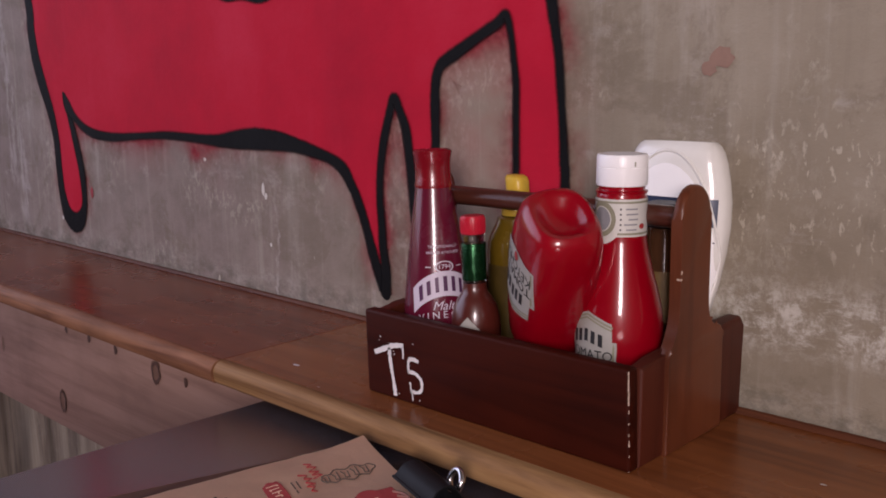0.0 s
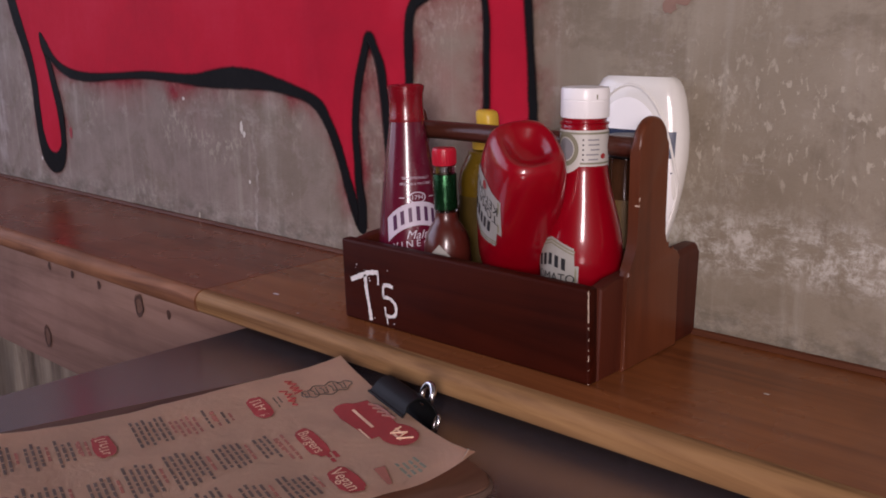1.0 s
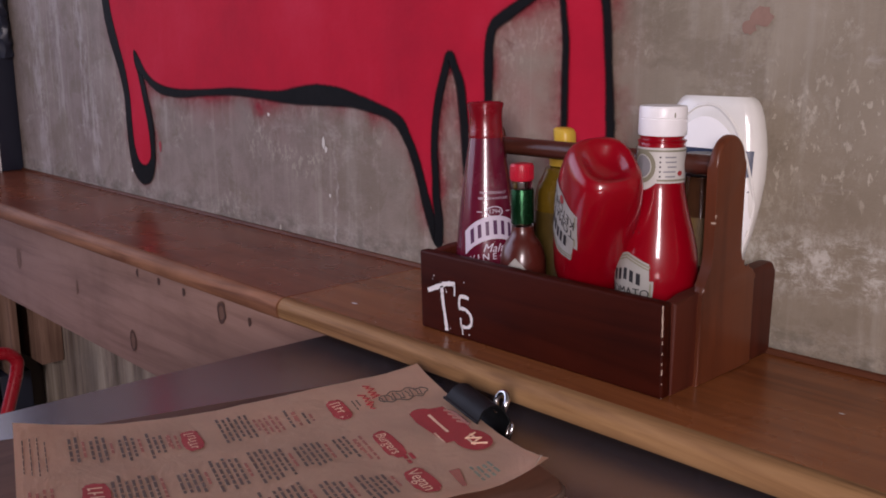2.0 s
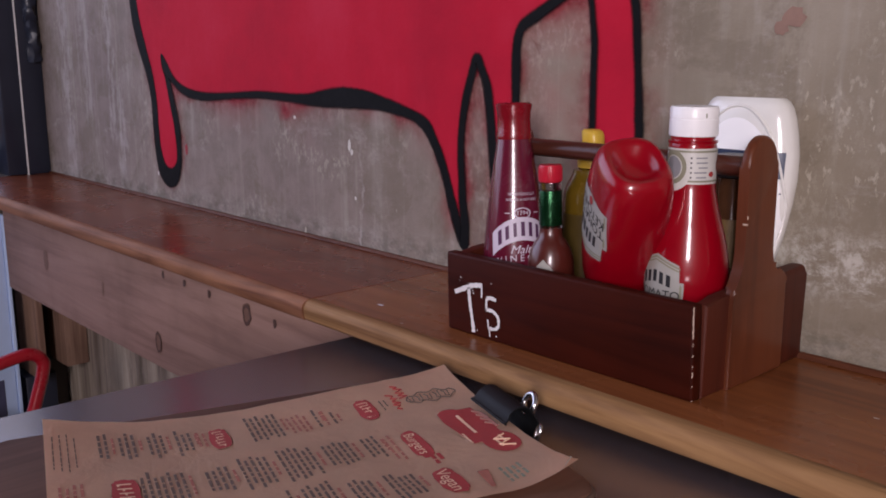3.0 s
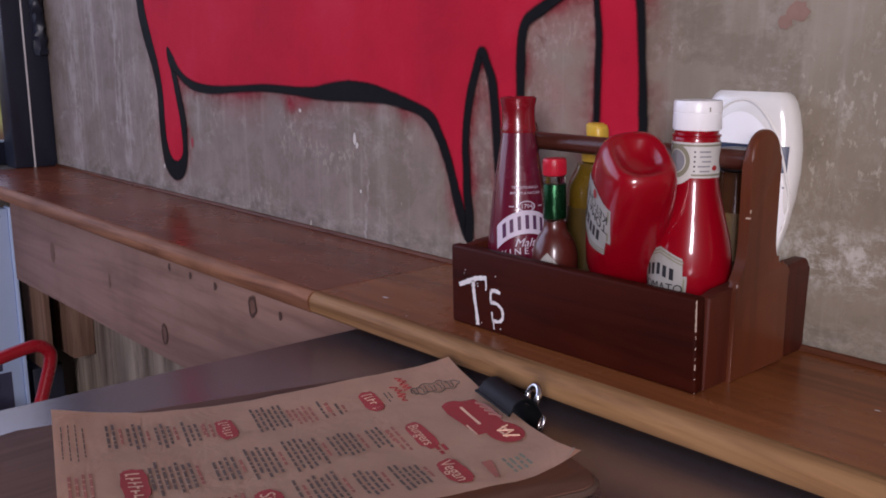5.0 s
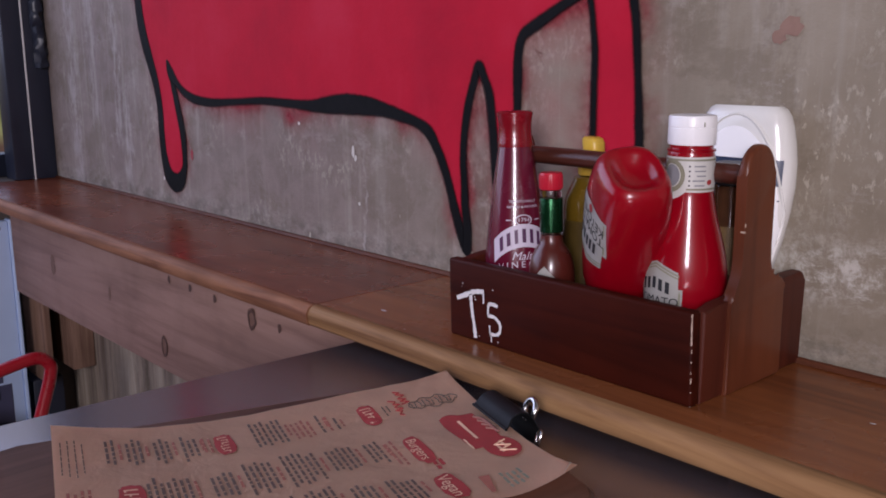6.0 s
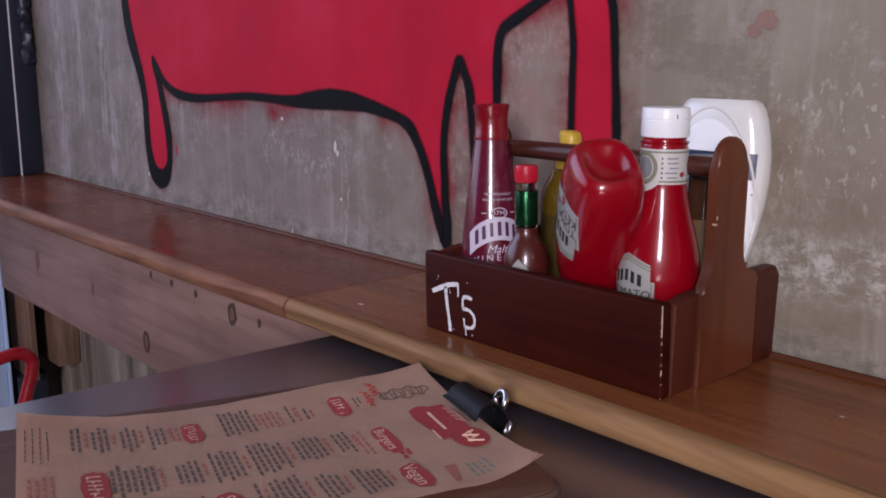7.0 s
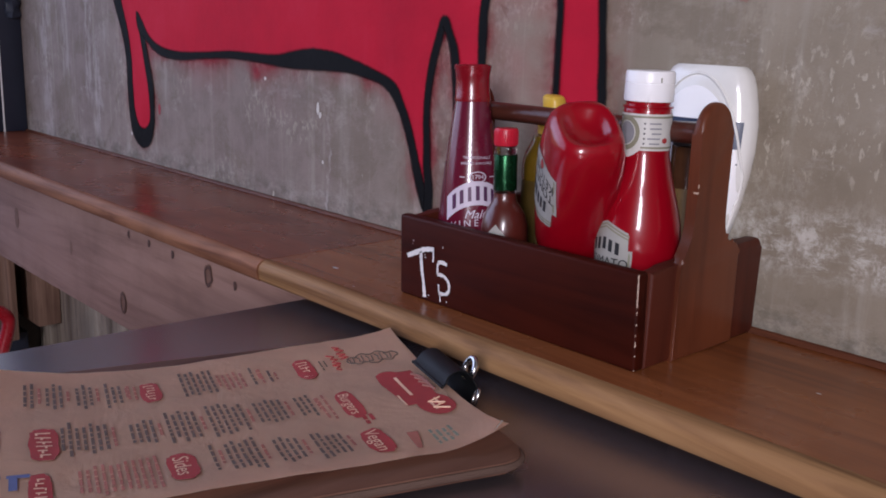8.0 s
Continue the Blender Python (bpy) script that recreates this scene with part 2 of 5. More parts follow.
M_SHELF = wood("honey_pine_plank", (0.207, 0.062, 0.020), (0.328, 0.112, 0.036), 0.27, 'X', 0.7, coat=0.12, stain=0.45)
M_SHELFRED = wood("reddish_pine_plank", (0.154, 0.036, 0.0150), (0.241, 0.065, 0.025), 0.27, 'X', 0.7, coat=0.12, stain=0.5)
M_BEAD = wood("dark_bead", (0.085, 0.027, 0.014), (0.130, 0.046, 0.022), 0.5, 'X', 1.0, stain=0.4, gloss=0.15)
M_NOSERED = wood("worn_reddish_edge", (0.130, 0.046, 0.023), (0.340, 0.155, 0.080), 0.62, 'X', 1.5, stain=0.45, gloss=0.2)
M_NOSE = wood("worn_shelf_edge", (0.150, 0.067, 0.027), (0.400, 0.226, 0.098), 0.55, 'X', 1.1, coat=0.0, stain=0.35, gloss=0.18)
M_PINE = wood("raw_pine", (0.245, 0.136, 0.106), (0.335, 0.205, 0.164), 0.65, 'X', 0.6, stain=0.38)
M_KNOT = surface("pine_knot", (0.085, 0.04, 0.028), 0.6, vary=0.4, scale=120)
M_KNOTRING = surface("pine_knot_ring", (0.165, 0.085, 0.058), 0.6, vary=0.3, scale=150)
M_BLOCK = wood("brown_timber", (0.16, 0.085, 0.06), (0.32, 0.20, 0.14), 0.6, 'Z')
M_STEEL = surface("dark_steel_frame", (0.018, 0.022, 0.038), 0.38, vary=0.3, scale=12, fine=200, relief=0.3)
M_TABLE = surface("brushed_metal_top", (0.36, 0.305, 0.325), 0.26, metal=0.82, vary=0.14, scale=6, fine=300, relief=0.05, rough_vary=0.06)
nt = M_TABLE.node_tree
dents = add(nt, "ShaderNodeBump", Strength=0.35, Distance=0.010)
nt.links.new(noise_tex(nt, coords(nt), 4.5, 2, 0.4), dents.inputs["Height"])
for link_ in list(nt.links):
    if link_.to_socket.name == "Normal" and link_.to_node.type == 'BUMP' and link_.to_node != dents:
        nt.links.remove(link_)
fine_bump = [n for n in nt.nodes if n.type == 'BUMP' and n != dents][0]
nt.links.new(dents.outputs[0], fine_bump.inputs["Normal"])
M_LEG = surface("table_leg_steel", (0.08, 0.08, 0.085), 0.45, metal=0.6)
M_PANEL = surface("pale_blue_panel", (0.50, 0.64, 0.90), 0.35, vary=0.12, scale=8)
M_PANELMARK = surface("panel_marks", (0.06, 0.06, 0.115), 0.5)
M_CHAIR = surface("red_powder_coat", (0.32, 0.006, 0.014), 0.3, coat=0.4, relief=0.05)
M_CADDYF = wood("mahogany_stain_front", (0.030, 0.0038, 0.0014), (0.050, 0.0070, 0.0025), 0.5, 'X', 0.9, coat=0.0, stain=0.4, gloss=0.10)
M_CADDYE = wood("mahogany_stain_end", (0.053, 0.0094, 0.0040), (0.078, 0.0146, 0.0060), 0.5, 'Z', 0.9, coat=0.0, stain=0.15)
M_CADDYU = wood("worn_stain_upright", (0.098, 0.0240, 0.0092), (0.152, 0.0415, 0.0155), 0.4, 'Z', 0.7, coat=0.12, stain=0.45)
M_DOWEL = wood("stained_dowel", (0.05, 0.014, 0.009), (0.09, 0.026, 0.016), 0.35, 'X', 1.0, coat=0.3)
M_WHITEPAINT = surface("chalky_white_paint", (0.72, 0.70, 0.70), 0.6, vary=0.12, scale=200)
M_BAREWOOD = surface("chipped_edge", (0.50, 0.37, 0.29), 0.7, vary=0.3, scale=300)
M_KETCHUP = surface("ketchup_red_plastic", (0.270, 0.0012, 0.0075), 0.30, vary=0.12, scale=30, coat=0.60, relief=0.0, rough_vary=0.04)
M_KETCHUP.node_tree.nodes["Principled BSDF"].inputs["Specular IOR Level"].default_value = 0.25
M_CAPWHITE = surface("white_cap_plastic", (0.90, 0.90, 0.905), 0.35, vary=0.04, scale=50, relief=0.05)
# Cream darkened in the colour for the shade on the ketchup shield label.
M_LABELSHADE = surface("shaded_cream_label_paper", (0.36, 0.350, 0.320), 0.5, vary=0.10, scale=80)
# Same cream without that shade, for the bright neck label.
M_NECK = surface("pale_neck_label_paper", (0.58, 0.57, 0.53), 0.45, vary=0.06, scale=80)
M_LABELEDGE = surface("olive_label_line", (0.24, 0.23, 0.16), 0.5, vary=0.1)
M_INK = surface("black_label_ink", (0.018, 0.018, 0.022), 0.5)
M_INKRED = surface("red_label_ink", (0.36, 0.03, 0.03), 0.5)
M_PURPLE = surface("maroon_vinegar_glass", (0.118, 0.007, 0.024), 0.26, vary=0.14, scale=18, coat=0.5, relief=0.02)
M_PURPLEINK = surface("plum_label_ink", (0.075, 0.018, 0.07), 0.5)
M_PALEINK = surface("pale_lilac_ink", (0.58, 0.52, 0.62), 0.5, vary=0.05)
M_CAPRED = surface("dark_red_cap", (0.20, 0.004, 0.010), 0.25, vary=0.15, scale=120, coat=0.3)
M_SAUCE = surface("pepper_sauce", (0.080, 0.014, 0.009), 0.3, vary=0.25, scale=60, coat=0.35, relief=0.02)
M_CLEAR = glass("clear_bottle_glass", (0.88, 0.92, 0.90))
M_FOIL = surface("green_foil", (0.006, 0.055, 0.018), 0.25, metal=0.75, vary=0.3, scale=150, fine=500, relief=0.5)
M_CAPBRIGHT = surface("bright_red_cap", (0.50, 0.012, 0.030), 0.35, vary=0.08, scale=200)
M_YELLOW = surface("mustard_yellow_cap", (0.68, 0.44, 0.05), 0.35, vary=0.1, scale=80)
M_MUSTARD = surface("mustard_bottle", (0.120, 0.072, 0.006), 0.25, vary=0.25, scale=40, coat=0.4)
M_MUSTLAB = surface("olive_label", (0.070, 0.044, 0.009), 0.4, vary=0.35, scale=90)
M_BROWN = surface("brown_sauce_glass", (0.06, 0.026, 0.012), 0.15, vary=0.4, scale=50, coat=0.6)
M_BROWNLAB = surface("ochre_label", (0.16, 0.095, 0.03), 0.5, vary=0.6, scale=90)
M_MAYO = surface("milky_white_plastic", (0.78, 0.775, 0.735), 0.20, vary=0.12, scale=22, coat=0.5, relief=0.03)
M_MAYOLAB = surface("glossy_white_label", (0.93, 0.93, 0.93), 0.3, vary=0.02, scale=40)
M_BLUE = surface("navy_label_patch", (0.014, 0.026, 0.066), 0.35, vary=0.12)
M_BOARD = wood("clipboard_hardboard", (0.105, 0.050, 0.034), (0.170, 0.086, 0.058), 0.75, 'Y', 0.7, gloss=0.15)
M_RIM = surface("rubbed_board_edge", (0.115, 0.068, 0.050), 0.7, vary=0.35, scale=60)
M_PAPER = surface("kraft_paper", (0.81, 0.535, 0.380), 0.8, vary=0.19, scale=20, fine=350, relief=0.25)
nt = M_PAPER.node_tree
crumple = add(nt, "ShaderNodeBump", Strength=0.30, Distance=0.004)
nt.links.new(noise_tex(nt, coords(nt), 26, 4, 0.55, 0.6), crumple.inputs["Height"])
nt.links.new(crumple.outputs[0], [n for n in nt.nodes if n.type == 'BUMP' and n != crumple][0].inputs["Normal"])
M_PRINT = surface("faded_black_print", (0.125, 0.086, 0.070), 0.8, vary=0.2, scale=100)
M_PRINTRED = surface("red_print", (0.36, 0.040, 0.042), 0.8, vary=0.25, scale=120)
M_PRINTPALE = surface("pale_red_print", (0.38, 0.135, 0.10), 0.8, vary=0.2, scale=120)
M_PRINTBLUE = surface("blue_print", (0.10, 0.13, 0.30), 0.8, vary=0.2)
M_FINE = surface("grey_blue_fine_print", (0.25, 0.25, 0.27), 0.6, vary=0.2)
M_HANDPRINT = surface("faded_brown_print", (0.27, 0.12, 0.10), 0.8, vary=0.2, scale=200)
M_PRINTGREEN = surface("green_print", (0.22, 0.25, 0.19), 0.8, vary=0.2)
M_CLIP = surface("black_spring_steel", (0.005, 0.0055, 0.0065), 0.58, vary=0.2, scale=60, coat=0.0)
M_CLIP.node_tree.nodes["Principled BSDF"].inputs["Specular IOR Level"].default_value = 0.25
M_CHROME = surface("chrome_wire", (0.66, 0.65, 0.66), 0.24, metal=1.0, vary=0.05, relief=0.0, rough_vary=0.03)
M_FAR = outdoors("street_daylight")


# ---- mesh helpers ----
def link(name, bm, material, smooth=True):
    me = bpy.data.meshes.new(name)
    bmesh.ops.recalc_face_normals(bm, faces=bm.faces)
    bm.to_mesh(me)
    bm.free()
    if smooth:
        me.polygons.foreach_set("use_smooth", [True] * len(me.polygons))
        me.set_sharp_from_angle(angle=radians(38))
    me.materials.append(material)
    return new(name, me)


def part(name, bm, material, parent, label="", smooth=True):
    ob = link(name, bm, material, smooth)
    ob.parent = parent
    return tagged(ob, label)


def thing(name, m, label, category, group=""):
    ob = new(name)
    ob.empty_display_size = 0.02
    ob.matrix_world = m
    return tagged(ob, label, category, group)


def setting(name, bm, material, label, category, smooth=False):
    return tagged(link(name, bm, material, smooth), label, category, kind="structure")


def box(x0, x1, y0, y1, z0, z1, bev=0.0, bm=None, seg=2):
    bm = bm or bmesh.new()
    vs = [bm.verts.new((x, y, z)) for x in (x0, x1) for y in (y0, y1) for z in (z0, z1)]
    fs = [bm.faces.new([vs[i] for i in f]) for f in ((0, 1, 3, 2), (4, 6, 7, 5), (0, 4, 5, 1), (2, 3, 7, 6), (0, 2, 6, 4), (1, 5, 7, 3))]
    if bev:
        es = list({e for f in fs for e in f.edges})
        bmesh.ops.bevel(bm, geom=es, offset=bev, segments=seg, affect='EDGES', profile=0.5)
    return bm


def prism(points, lo, hi, axis='X', bev=0.0, seg=2):
    """A 2D outline drawn out along one axis (X: points are y, z; Y: x, z; Z: x, y)."""
    bm = bmesh.new()
    put = {'X': lambda a, b, c: (c, a, b), 'Y': lambda a, b, c: (a, c, b), 'Z': lambda a, b, c: (a, b, c)}[axis]
    n = len(points)
    a = [bm.verts.new(put(p, q, lo)) for p, q in points]
    b = [bm.verts.new(put(p, q, hi)) for p, q in points]
    caps = [bm.faces.new(a), bm.faces.new(b)]
    for i in range(n):
        bm.faces.new((a[i], a[(i + 1) % n], b[(i + 1) % n], b[i]))
    if bev:
        es = list({e for f in caps for e in f.edges})
        bmesh.ops.bevel(bm, geom=es, offset=bev, segments=seg, affect='EDGES', profile=0.5)
    return bm


def spline(points, steps=6, closed=False):
    """Catmull-Rom through the control points."""
    n, out = len(points), []
    last = n if closed else n - 1
    for i in range(last):
        p = [points[(i + k) % n] if closed else points[min(max(i + k, 0), n - 1)] for k in (-1, 0, 1, 2)]
        for s in range(steps):
            t = s / steps
            out.append(tuple(0.5 * (2 * b + (c - a) * t + (2 * a - 5 * b + 4 * c - d) * t * t + (3 * b - a - 3 * c + d) * t ** 3)
                             for a, b, c, d in zip(*p)))
    if not closed:
        out.append(tuple(points[-1]))
    return out


def lathe(profile, n=48, bm=None, smooth_steps=0):
    bm = bm or bmesh.new()
    pts = spline(profile, smooth_steps) if smooth_steps else profile
    rings = []
    for r, z in pts:
        if r < 1e-5:
            rings.append([bm.verts.new((0, 0, z))])
        else:
            rings.append([bm.verts.new((r * math.cos(2 * math.pi * i / n), r * math.sin(2 * math.pi * i / n), z)) for i in range(n)])
    for a, b in zip(rings, rings[1:]):
        for i in range(n):
            j = (i + 1) % n
            if len(a) == 1 and len(b) == 1:
                continue
            if len(a) == 1:
                bm.faces.new((a[0], b[j], b[i]))
            elif len(b) == 1:
                bm.faces.new((a[i], a[j], b[0]))
            else:
                bm.faces.new((a[i], a[j], b[j], b[i]))
    return bm


def oval_point(a, b, e, t):
    c, s = math.cos(t), math.sin(t)
    return a * math.copysign(abs(c) ** (2 / e), c), b * math.copysign(abs(s) ** (2 / e), s)


def loft(rings, n=56, close=True):
    """Superellipse rings (half width, half depth, squareness, z, dx)."""
    bm = bmesh.new()
    made = []
    for a, b, e, z, dx in rings:
        made.append([bm.verts.new((dx + p[0], p[1], z)) for p in (oval_point(a, b, e, 2 * math.pi * i / n) for i in range(n))])
    for r, q in zip(made, made[1:]):
        for i in range(n):
            bm.faces.new((r[i], r[(i + 1) % n], q[(i + 1) % n], q[i]))
    if close:
        bm.faces.new(made[0])
        bm.faces.new(made[-1])
    return bm


def tube(path, radius, n=10, closed=False, bm=None):
    bm = bm or bmesh.new()
    pts = [Vector(p) for p in path]
    m = len(pts)
    rings, side = [], None
    for i, p in enumerate(pts):
        a = pts[(i - 1) % m] if closed or i else p
        c = pts[(i + 1) % m] if closed or i < m - 1 else p
        d = (c - a).normalized()
        if side is None:
            side = d.orthogonal().normalized()
        side = (side - d * side.dot(d)).normalized()
        up = d.cross(side)
        rings.append([bm.verts.new(p + radius * (math.cos(2 * math.pi * k / n) * side + math.sin(2 * math.pi * k / n) * up)) for k in range(n)])
    pairs = list(zip(rings, rings[1:])) + ([(rings[-1], rings[0])] if closed else [])
    for a, b in pairs:
        for k in range(n):
            bm.faces.new((a[k], a[(k + 1) % n], b[(k + 1) % n], b[k]))
    if not closed:
        bm.faces.new(rings[0])
        bm.faces.new(rings[-1])
    return bm


def strip_patch(place, u0, u1, low, high, nu=16, nv=4, bm=None):
    """A patch laid on a surface: place(u, v) between two edge curves low(u) and high(u)."""
    bm = bm or bmesh.new()
    grid = []
    for i in range(nu + 1):
        u = u0 + (u1 - u0) * i / nu
        a, b = low(u), high(u)
        grid.append([bm.verts.new(place(u, a + (b - a) * j / nv)) for j in range(nv + 1)])
    for i in range(nu):
        for j in range(nv):
            bm.faces.new((grid[i][j], grid[i + 1][j], grid[i + 1][j + 1], grid[i][j + 1]))
    return bm


def ring_patch(place, cu, cv, ru, rv, inner=0.0, n=32, bm=None):
    """A disc or ring laid on a surface."""
    bm = bm or bmesh.new()
    out = [bm.verts.new(place(cu + ru * math.cos(2 * math.pi * i / n), cv + rv * math.sin(2 * math.pi * i / n))) for i in range(n)]
    if inner:
        ins = [bm.verts.new(place(cu + inner * ru * math.cos(2 * math.pi * i / n), cv + inner * rv * math.sin(2 * math.pi * i / n))) for i in range(n)]
        for i in range(n):
            j = (i + 1) % n
            bm.faces.new((out[i], out[j], ins[j], ins[i]))
    else:
        mid = bm.verts.new(place(cu, cv))
        for i in range(n):
            bm.faces.new((out[i], out[(i + 1) % n], mid))
    return bm


def bars(place, rects, bm=None):
    """Plain bars (u, v, width, height) laid on a surface."""
    bm = bm or bmesh.new()
    for u, v, w, h in rects:
        strip_patch(place, u - w / 2, u + w / 2, lambda q, v=v, h=h: v - h / 2, lambda q, v=v, h=h: v + h / 2, 2, 1, bm)
    return bm


def lettering(text, size, place, cu=0.0, cv=0.0, turn=0.0, bend=0.0, shear=0.0):
    """Letters of the built-in font laid on a surface."""
    cu_data = bpy.data.curves.new("letters", 'FONT')
    cu_data.body, cu_data.size, cu_data.align_x, cu_data.align_y, cu_data.shear = text, size, 'CENTER', 'CENTER', shear
    cu_data.resolution_u = 3
    ob = new("letters", cu_data)
    dg = bpy.context.evaluated_depsgraph_get()
    me = bpy.data.meshes.new_from_object(ob.evaluated_get(dg))
    bm = bmesh.new()
    bm.from_mesh(me)
    bpy.data.objects.remove(ob)
    bpy.data.curves.remove(cu_data)
    bpy.data.meshes.remove(me)
    c, s = math.cos(radians(turn)), math.sin(radians(turn))
    for v in bm.verts:
        x, y = v.co.x, v.co.y - bend * v.co.x ** 2
        v.co = place(cu + c * x - s * y, cv + s * x + c * y)
    return bm


def round_wall(profile, angle, proud):
    """place(u, v) on a turned bottle: u metres round from the angle, v its height."""
    pts = sorted((z, r) for r, z in profile if r > 0.003)

    def place(u, v):
        r = float(np.interp(v, [p[0] for p in pts], [p[1] for p in pts]))
        a = radians(angle) + u / max(r, 0.01)
        return ((r + proud) * math.cos(a), (r + proud) * math.sin(a), v)
    return place


# ---- the room ----
setting("floor", box(-4.2, 3.6, -3.6, 0.2, -0.1, 0.0), M_FLOOR, "worn dark floor of the eating room", "floor")
setting("ceiling", box(-1.91, 3.6, -3.6, 0.2, 2.75, 2.85), M_CEIL, "plain painted ceiling over the room", "ceiling")
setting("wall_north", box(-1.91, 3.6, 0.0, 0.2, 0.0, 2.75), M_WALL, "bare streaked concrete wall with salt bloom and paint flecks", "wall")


def holed_wall(name, axis, at, thick, a0, a1, holes, material, label):
    """A wall with openings (a, b, low, high) that go through it."""
    bm = bmesh.new()

    def slab(p, q, z0, z1):
        if q - p > 1e-4 and z1 - z0 > 1e-4:
            if axis == 'X':
                box(at, at + thick, p, q, z0, z1, bm=bm)
            else:
                box(p, q, at, at + thick, z0, z1, bm=bm)
    here = a0
    for p, q, lo, hi in holes:
        slab(here, p, 0, 2.75)
        slab(p, q, 0, lo)
        slab(p, q, hi, 2.75)
        here = q
    slab(here, a1, 0, 2.75)
    return setting(name, bm, material, label, "wall")


holed_wall("wall_west", 'X', -1.91, 0.2, -3.6, 0.0, [(-2.7, -0.001, 0.78, 2.4)], M_PLASTER, "plastered end wall with a wide steel-framed window")
holed_wall("wall_east", 'X', 3.4, 0.2, -3.6, 0.2, [], M_PLASTER, "plain plastered side wall of the room")
holed_wall("wall_south", 'Y', -3.6, 0.2, -1.71, 3.4, [(1.80, 2.90, 1.15, 2.6)], M_PLASTER, "plastered wall with a tall window")


def steel_window(name, axis, at, a0, a1, z0, z1, label):
    ob = tagged(new(name), label, "window", kind="structure")
    w = 0.05
    for p, q, lo, hi in ((a0, a0 + w, z0, z1), (a1 - w, a1, z0, z1), (a0 + w, a1 - w, z0, z0 + w), (a0 + w, a1 - w, z1 - w, z1), ((a0 + a1) / 2 - w / 2, (a0 + a1) / 2 + w / 2, z0 + w, z1 - w)):
        part("window_frame", box(at, at + 0.06, p, q, lo, hi, 0.004) if axis == 'X' else box(p, q, at, at + 0.06, lo, hi, 0.004), M_STEEL, ob)
    return ob


steel_window("window_1", 'X', -1.85, -2.7, -0.001, 0.78, 2.4, "dark steel window frame at the shelf end")
steel_window("window_2", 'Y', -3.54, 1.80, 2.90, 1.15, 2.6, "dark steel window frame")
setting("backdrop", box(-6.2, -6.1, -6.0, 3.0, -0.5, 6.0), M_FAR, "dim greenery and street outside the window", "backdrop")

# steel post that closes the corner beside the window
post = thing("window_post", pose(-1.70, -0.048, S), "dark blue-black painted steel window post standing on the shelf end", "post")
part("post_body", box(-0.05, 0.0, 0.0012, 0.0475, 0.0, 1.9, 0.003), M_STEEL, post)
part("jamb", box(-0.06, -0.001, -0.041, 0.0004, 0.0, 1.9, 0.004), M_STEEL, post)
# White paint carries the seam's highlight in place of reflecting metal.
part("bright_seam", box(-0.010, 0.0015, -0.0012, 0.0016, 0.0, 1.9, 0.0005), M_WHITEPAINT, post, "thin worn metal seam, its highlight painted white")
ripple = tube(spline([(0.0005 + 0.002 * math.sin(k * 2.1), 0.031 + 0.0015 * math.sin(k * 1.7), 0.236 + 0.045 * k) for k in range(24)], 6), 0.0135, 12)
for vert in ripple.verts:
    vert.co += 0.007 * noise.noise_vector(vert.co * 75)
part("lumpy_sealant", ripple, M_STEEL, post, "lumpy black sealant bead, glossy")


# ---- the mural: a red animal with black outlines, painted on the wall ----
TAIL = [(-1.2880, 1.3620, 0.0228), (-1.2401, 1.1775, 0.0292), (-1.2392, 1.1329, 0.0293), (-1.2319, 1.0877, 0.0315), (-1.2140, 1.0422, 0.0311), (-1.1920, 0.9970, 0.0263), (-1.1805, 0.9518, 0.0240), (-1.1793, 0.9061, 0.0241), (-1.1750, 0.8647, 0.0264),
        (-1.1624, 0.8351, 0.0350), (-1.1425, 0.8240, 0.0387), (-1.1202, 0.8279, 0.0337), (-1.1032, 0.8477, 0.0207), (-1.0991, 0.8705, 0.0185), (-1.1015, 0.9105, 0.0225), (-1.1146, 0.9543, 0.0205), (-1.1267, 0.9937, 0.0186), (-1.1418, 1.0270, 0.0104)]
BELLY = [(-1.1418, 1.0270, 0.0104), (-1.1316, 1.0086, 0.0249), (-1.1097, 0.9914, 0.0151), (-1.0822, 0.9763, 0.0159), (-1.0435, 0.9671, 0.0166), (-0.9862, 0.9648, 0.0143), (-0.9117, 0.9689, 0.0112), (-0.8353, 0.9722, 0.0124), (-0.7652, 0.9708, 0.0135), (-0.7127, 0.9697, 0.0185), (-0.6689, 0.9727, 0.0270),
         (-0.6330, 0.9747, 0.0300), (-0.5933, 0.9741, 0.0272), (-0.5556, 0.9702, 0.0203), (-0.5170, 0.9630, 0.0159), (-0.4920, 0.9570, 0.0148), (-0.4720, 0.9470, 0.0181), (-0.4580, 0.9290, 0.0159), (-0.4490, 0.9140, 0.0159), (-0.4370, 0.8870, 0.0149), (-0.4260, 0.8560, 0.0171), (-0.4150, 0.8300, 0.0181), (-0.4070, 0.8150, 0.0171)]
LEG = [(-0.4070, 0.8150, 0.0171), (-0.4060, 0.8400, 0.0160), (-0.4100, 0.8650, 0.0149), (-0.4110, 0.8890, 0.0138), (-0.4130, 0.9200, 0.0128), (-0.4110, 0.9500, 0.0128), (-0.4050, 0.9800, 0.0138), (-0.3960, 1.0070, 0.0127),
       (-0.3880, 1.0250, 0.0138), (-0.3800, 1.0130, 0.0127), (-0.3720, 0.9960, 0.0148), (-0.3680, 0.9750, 0.0148), (-0.3650, 0.9530, 0.0149), (-0.3620, 0.9240, 0.0149), (-0.3600, 0.9000, 0.0138), (-0.3510, 0.8250, 0.0090), (-0.3370, 0.8070, 0.0090)]
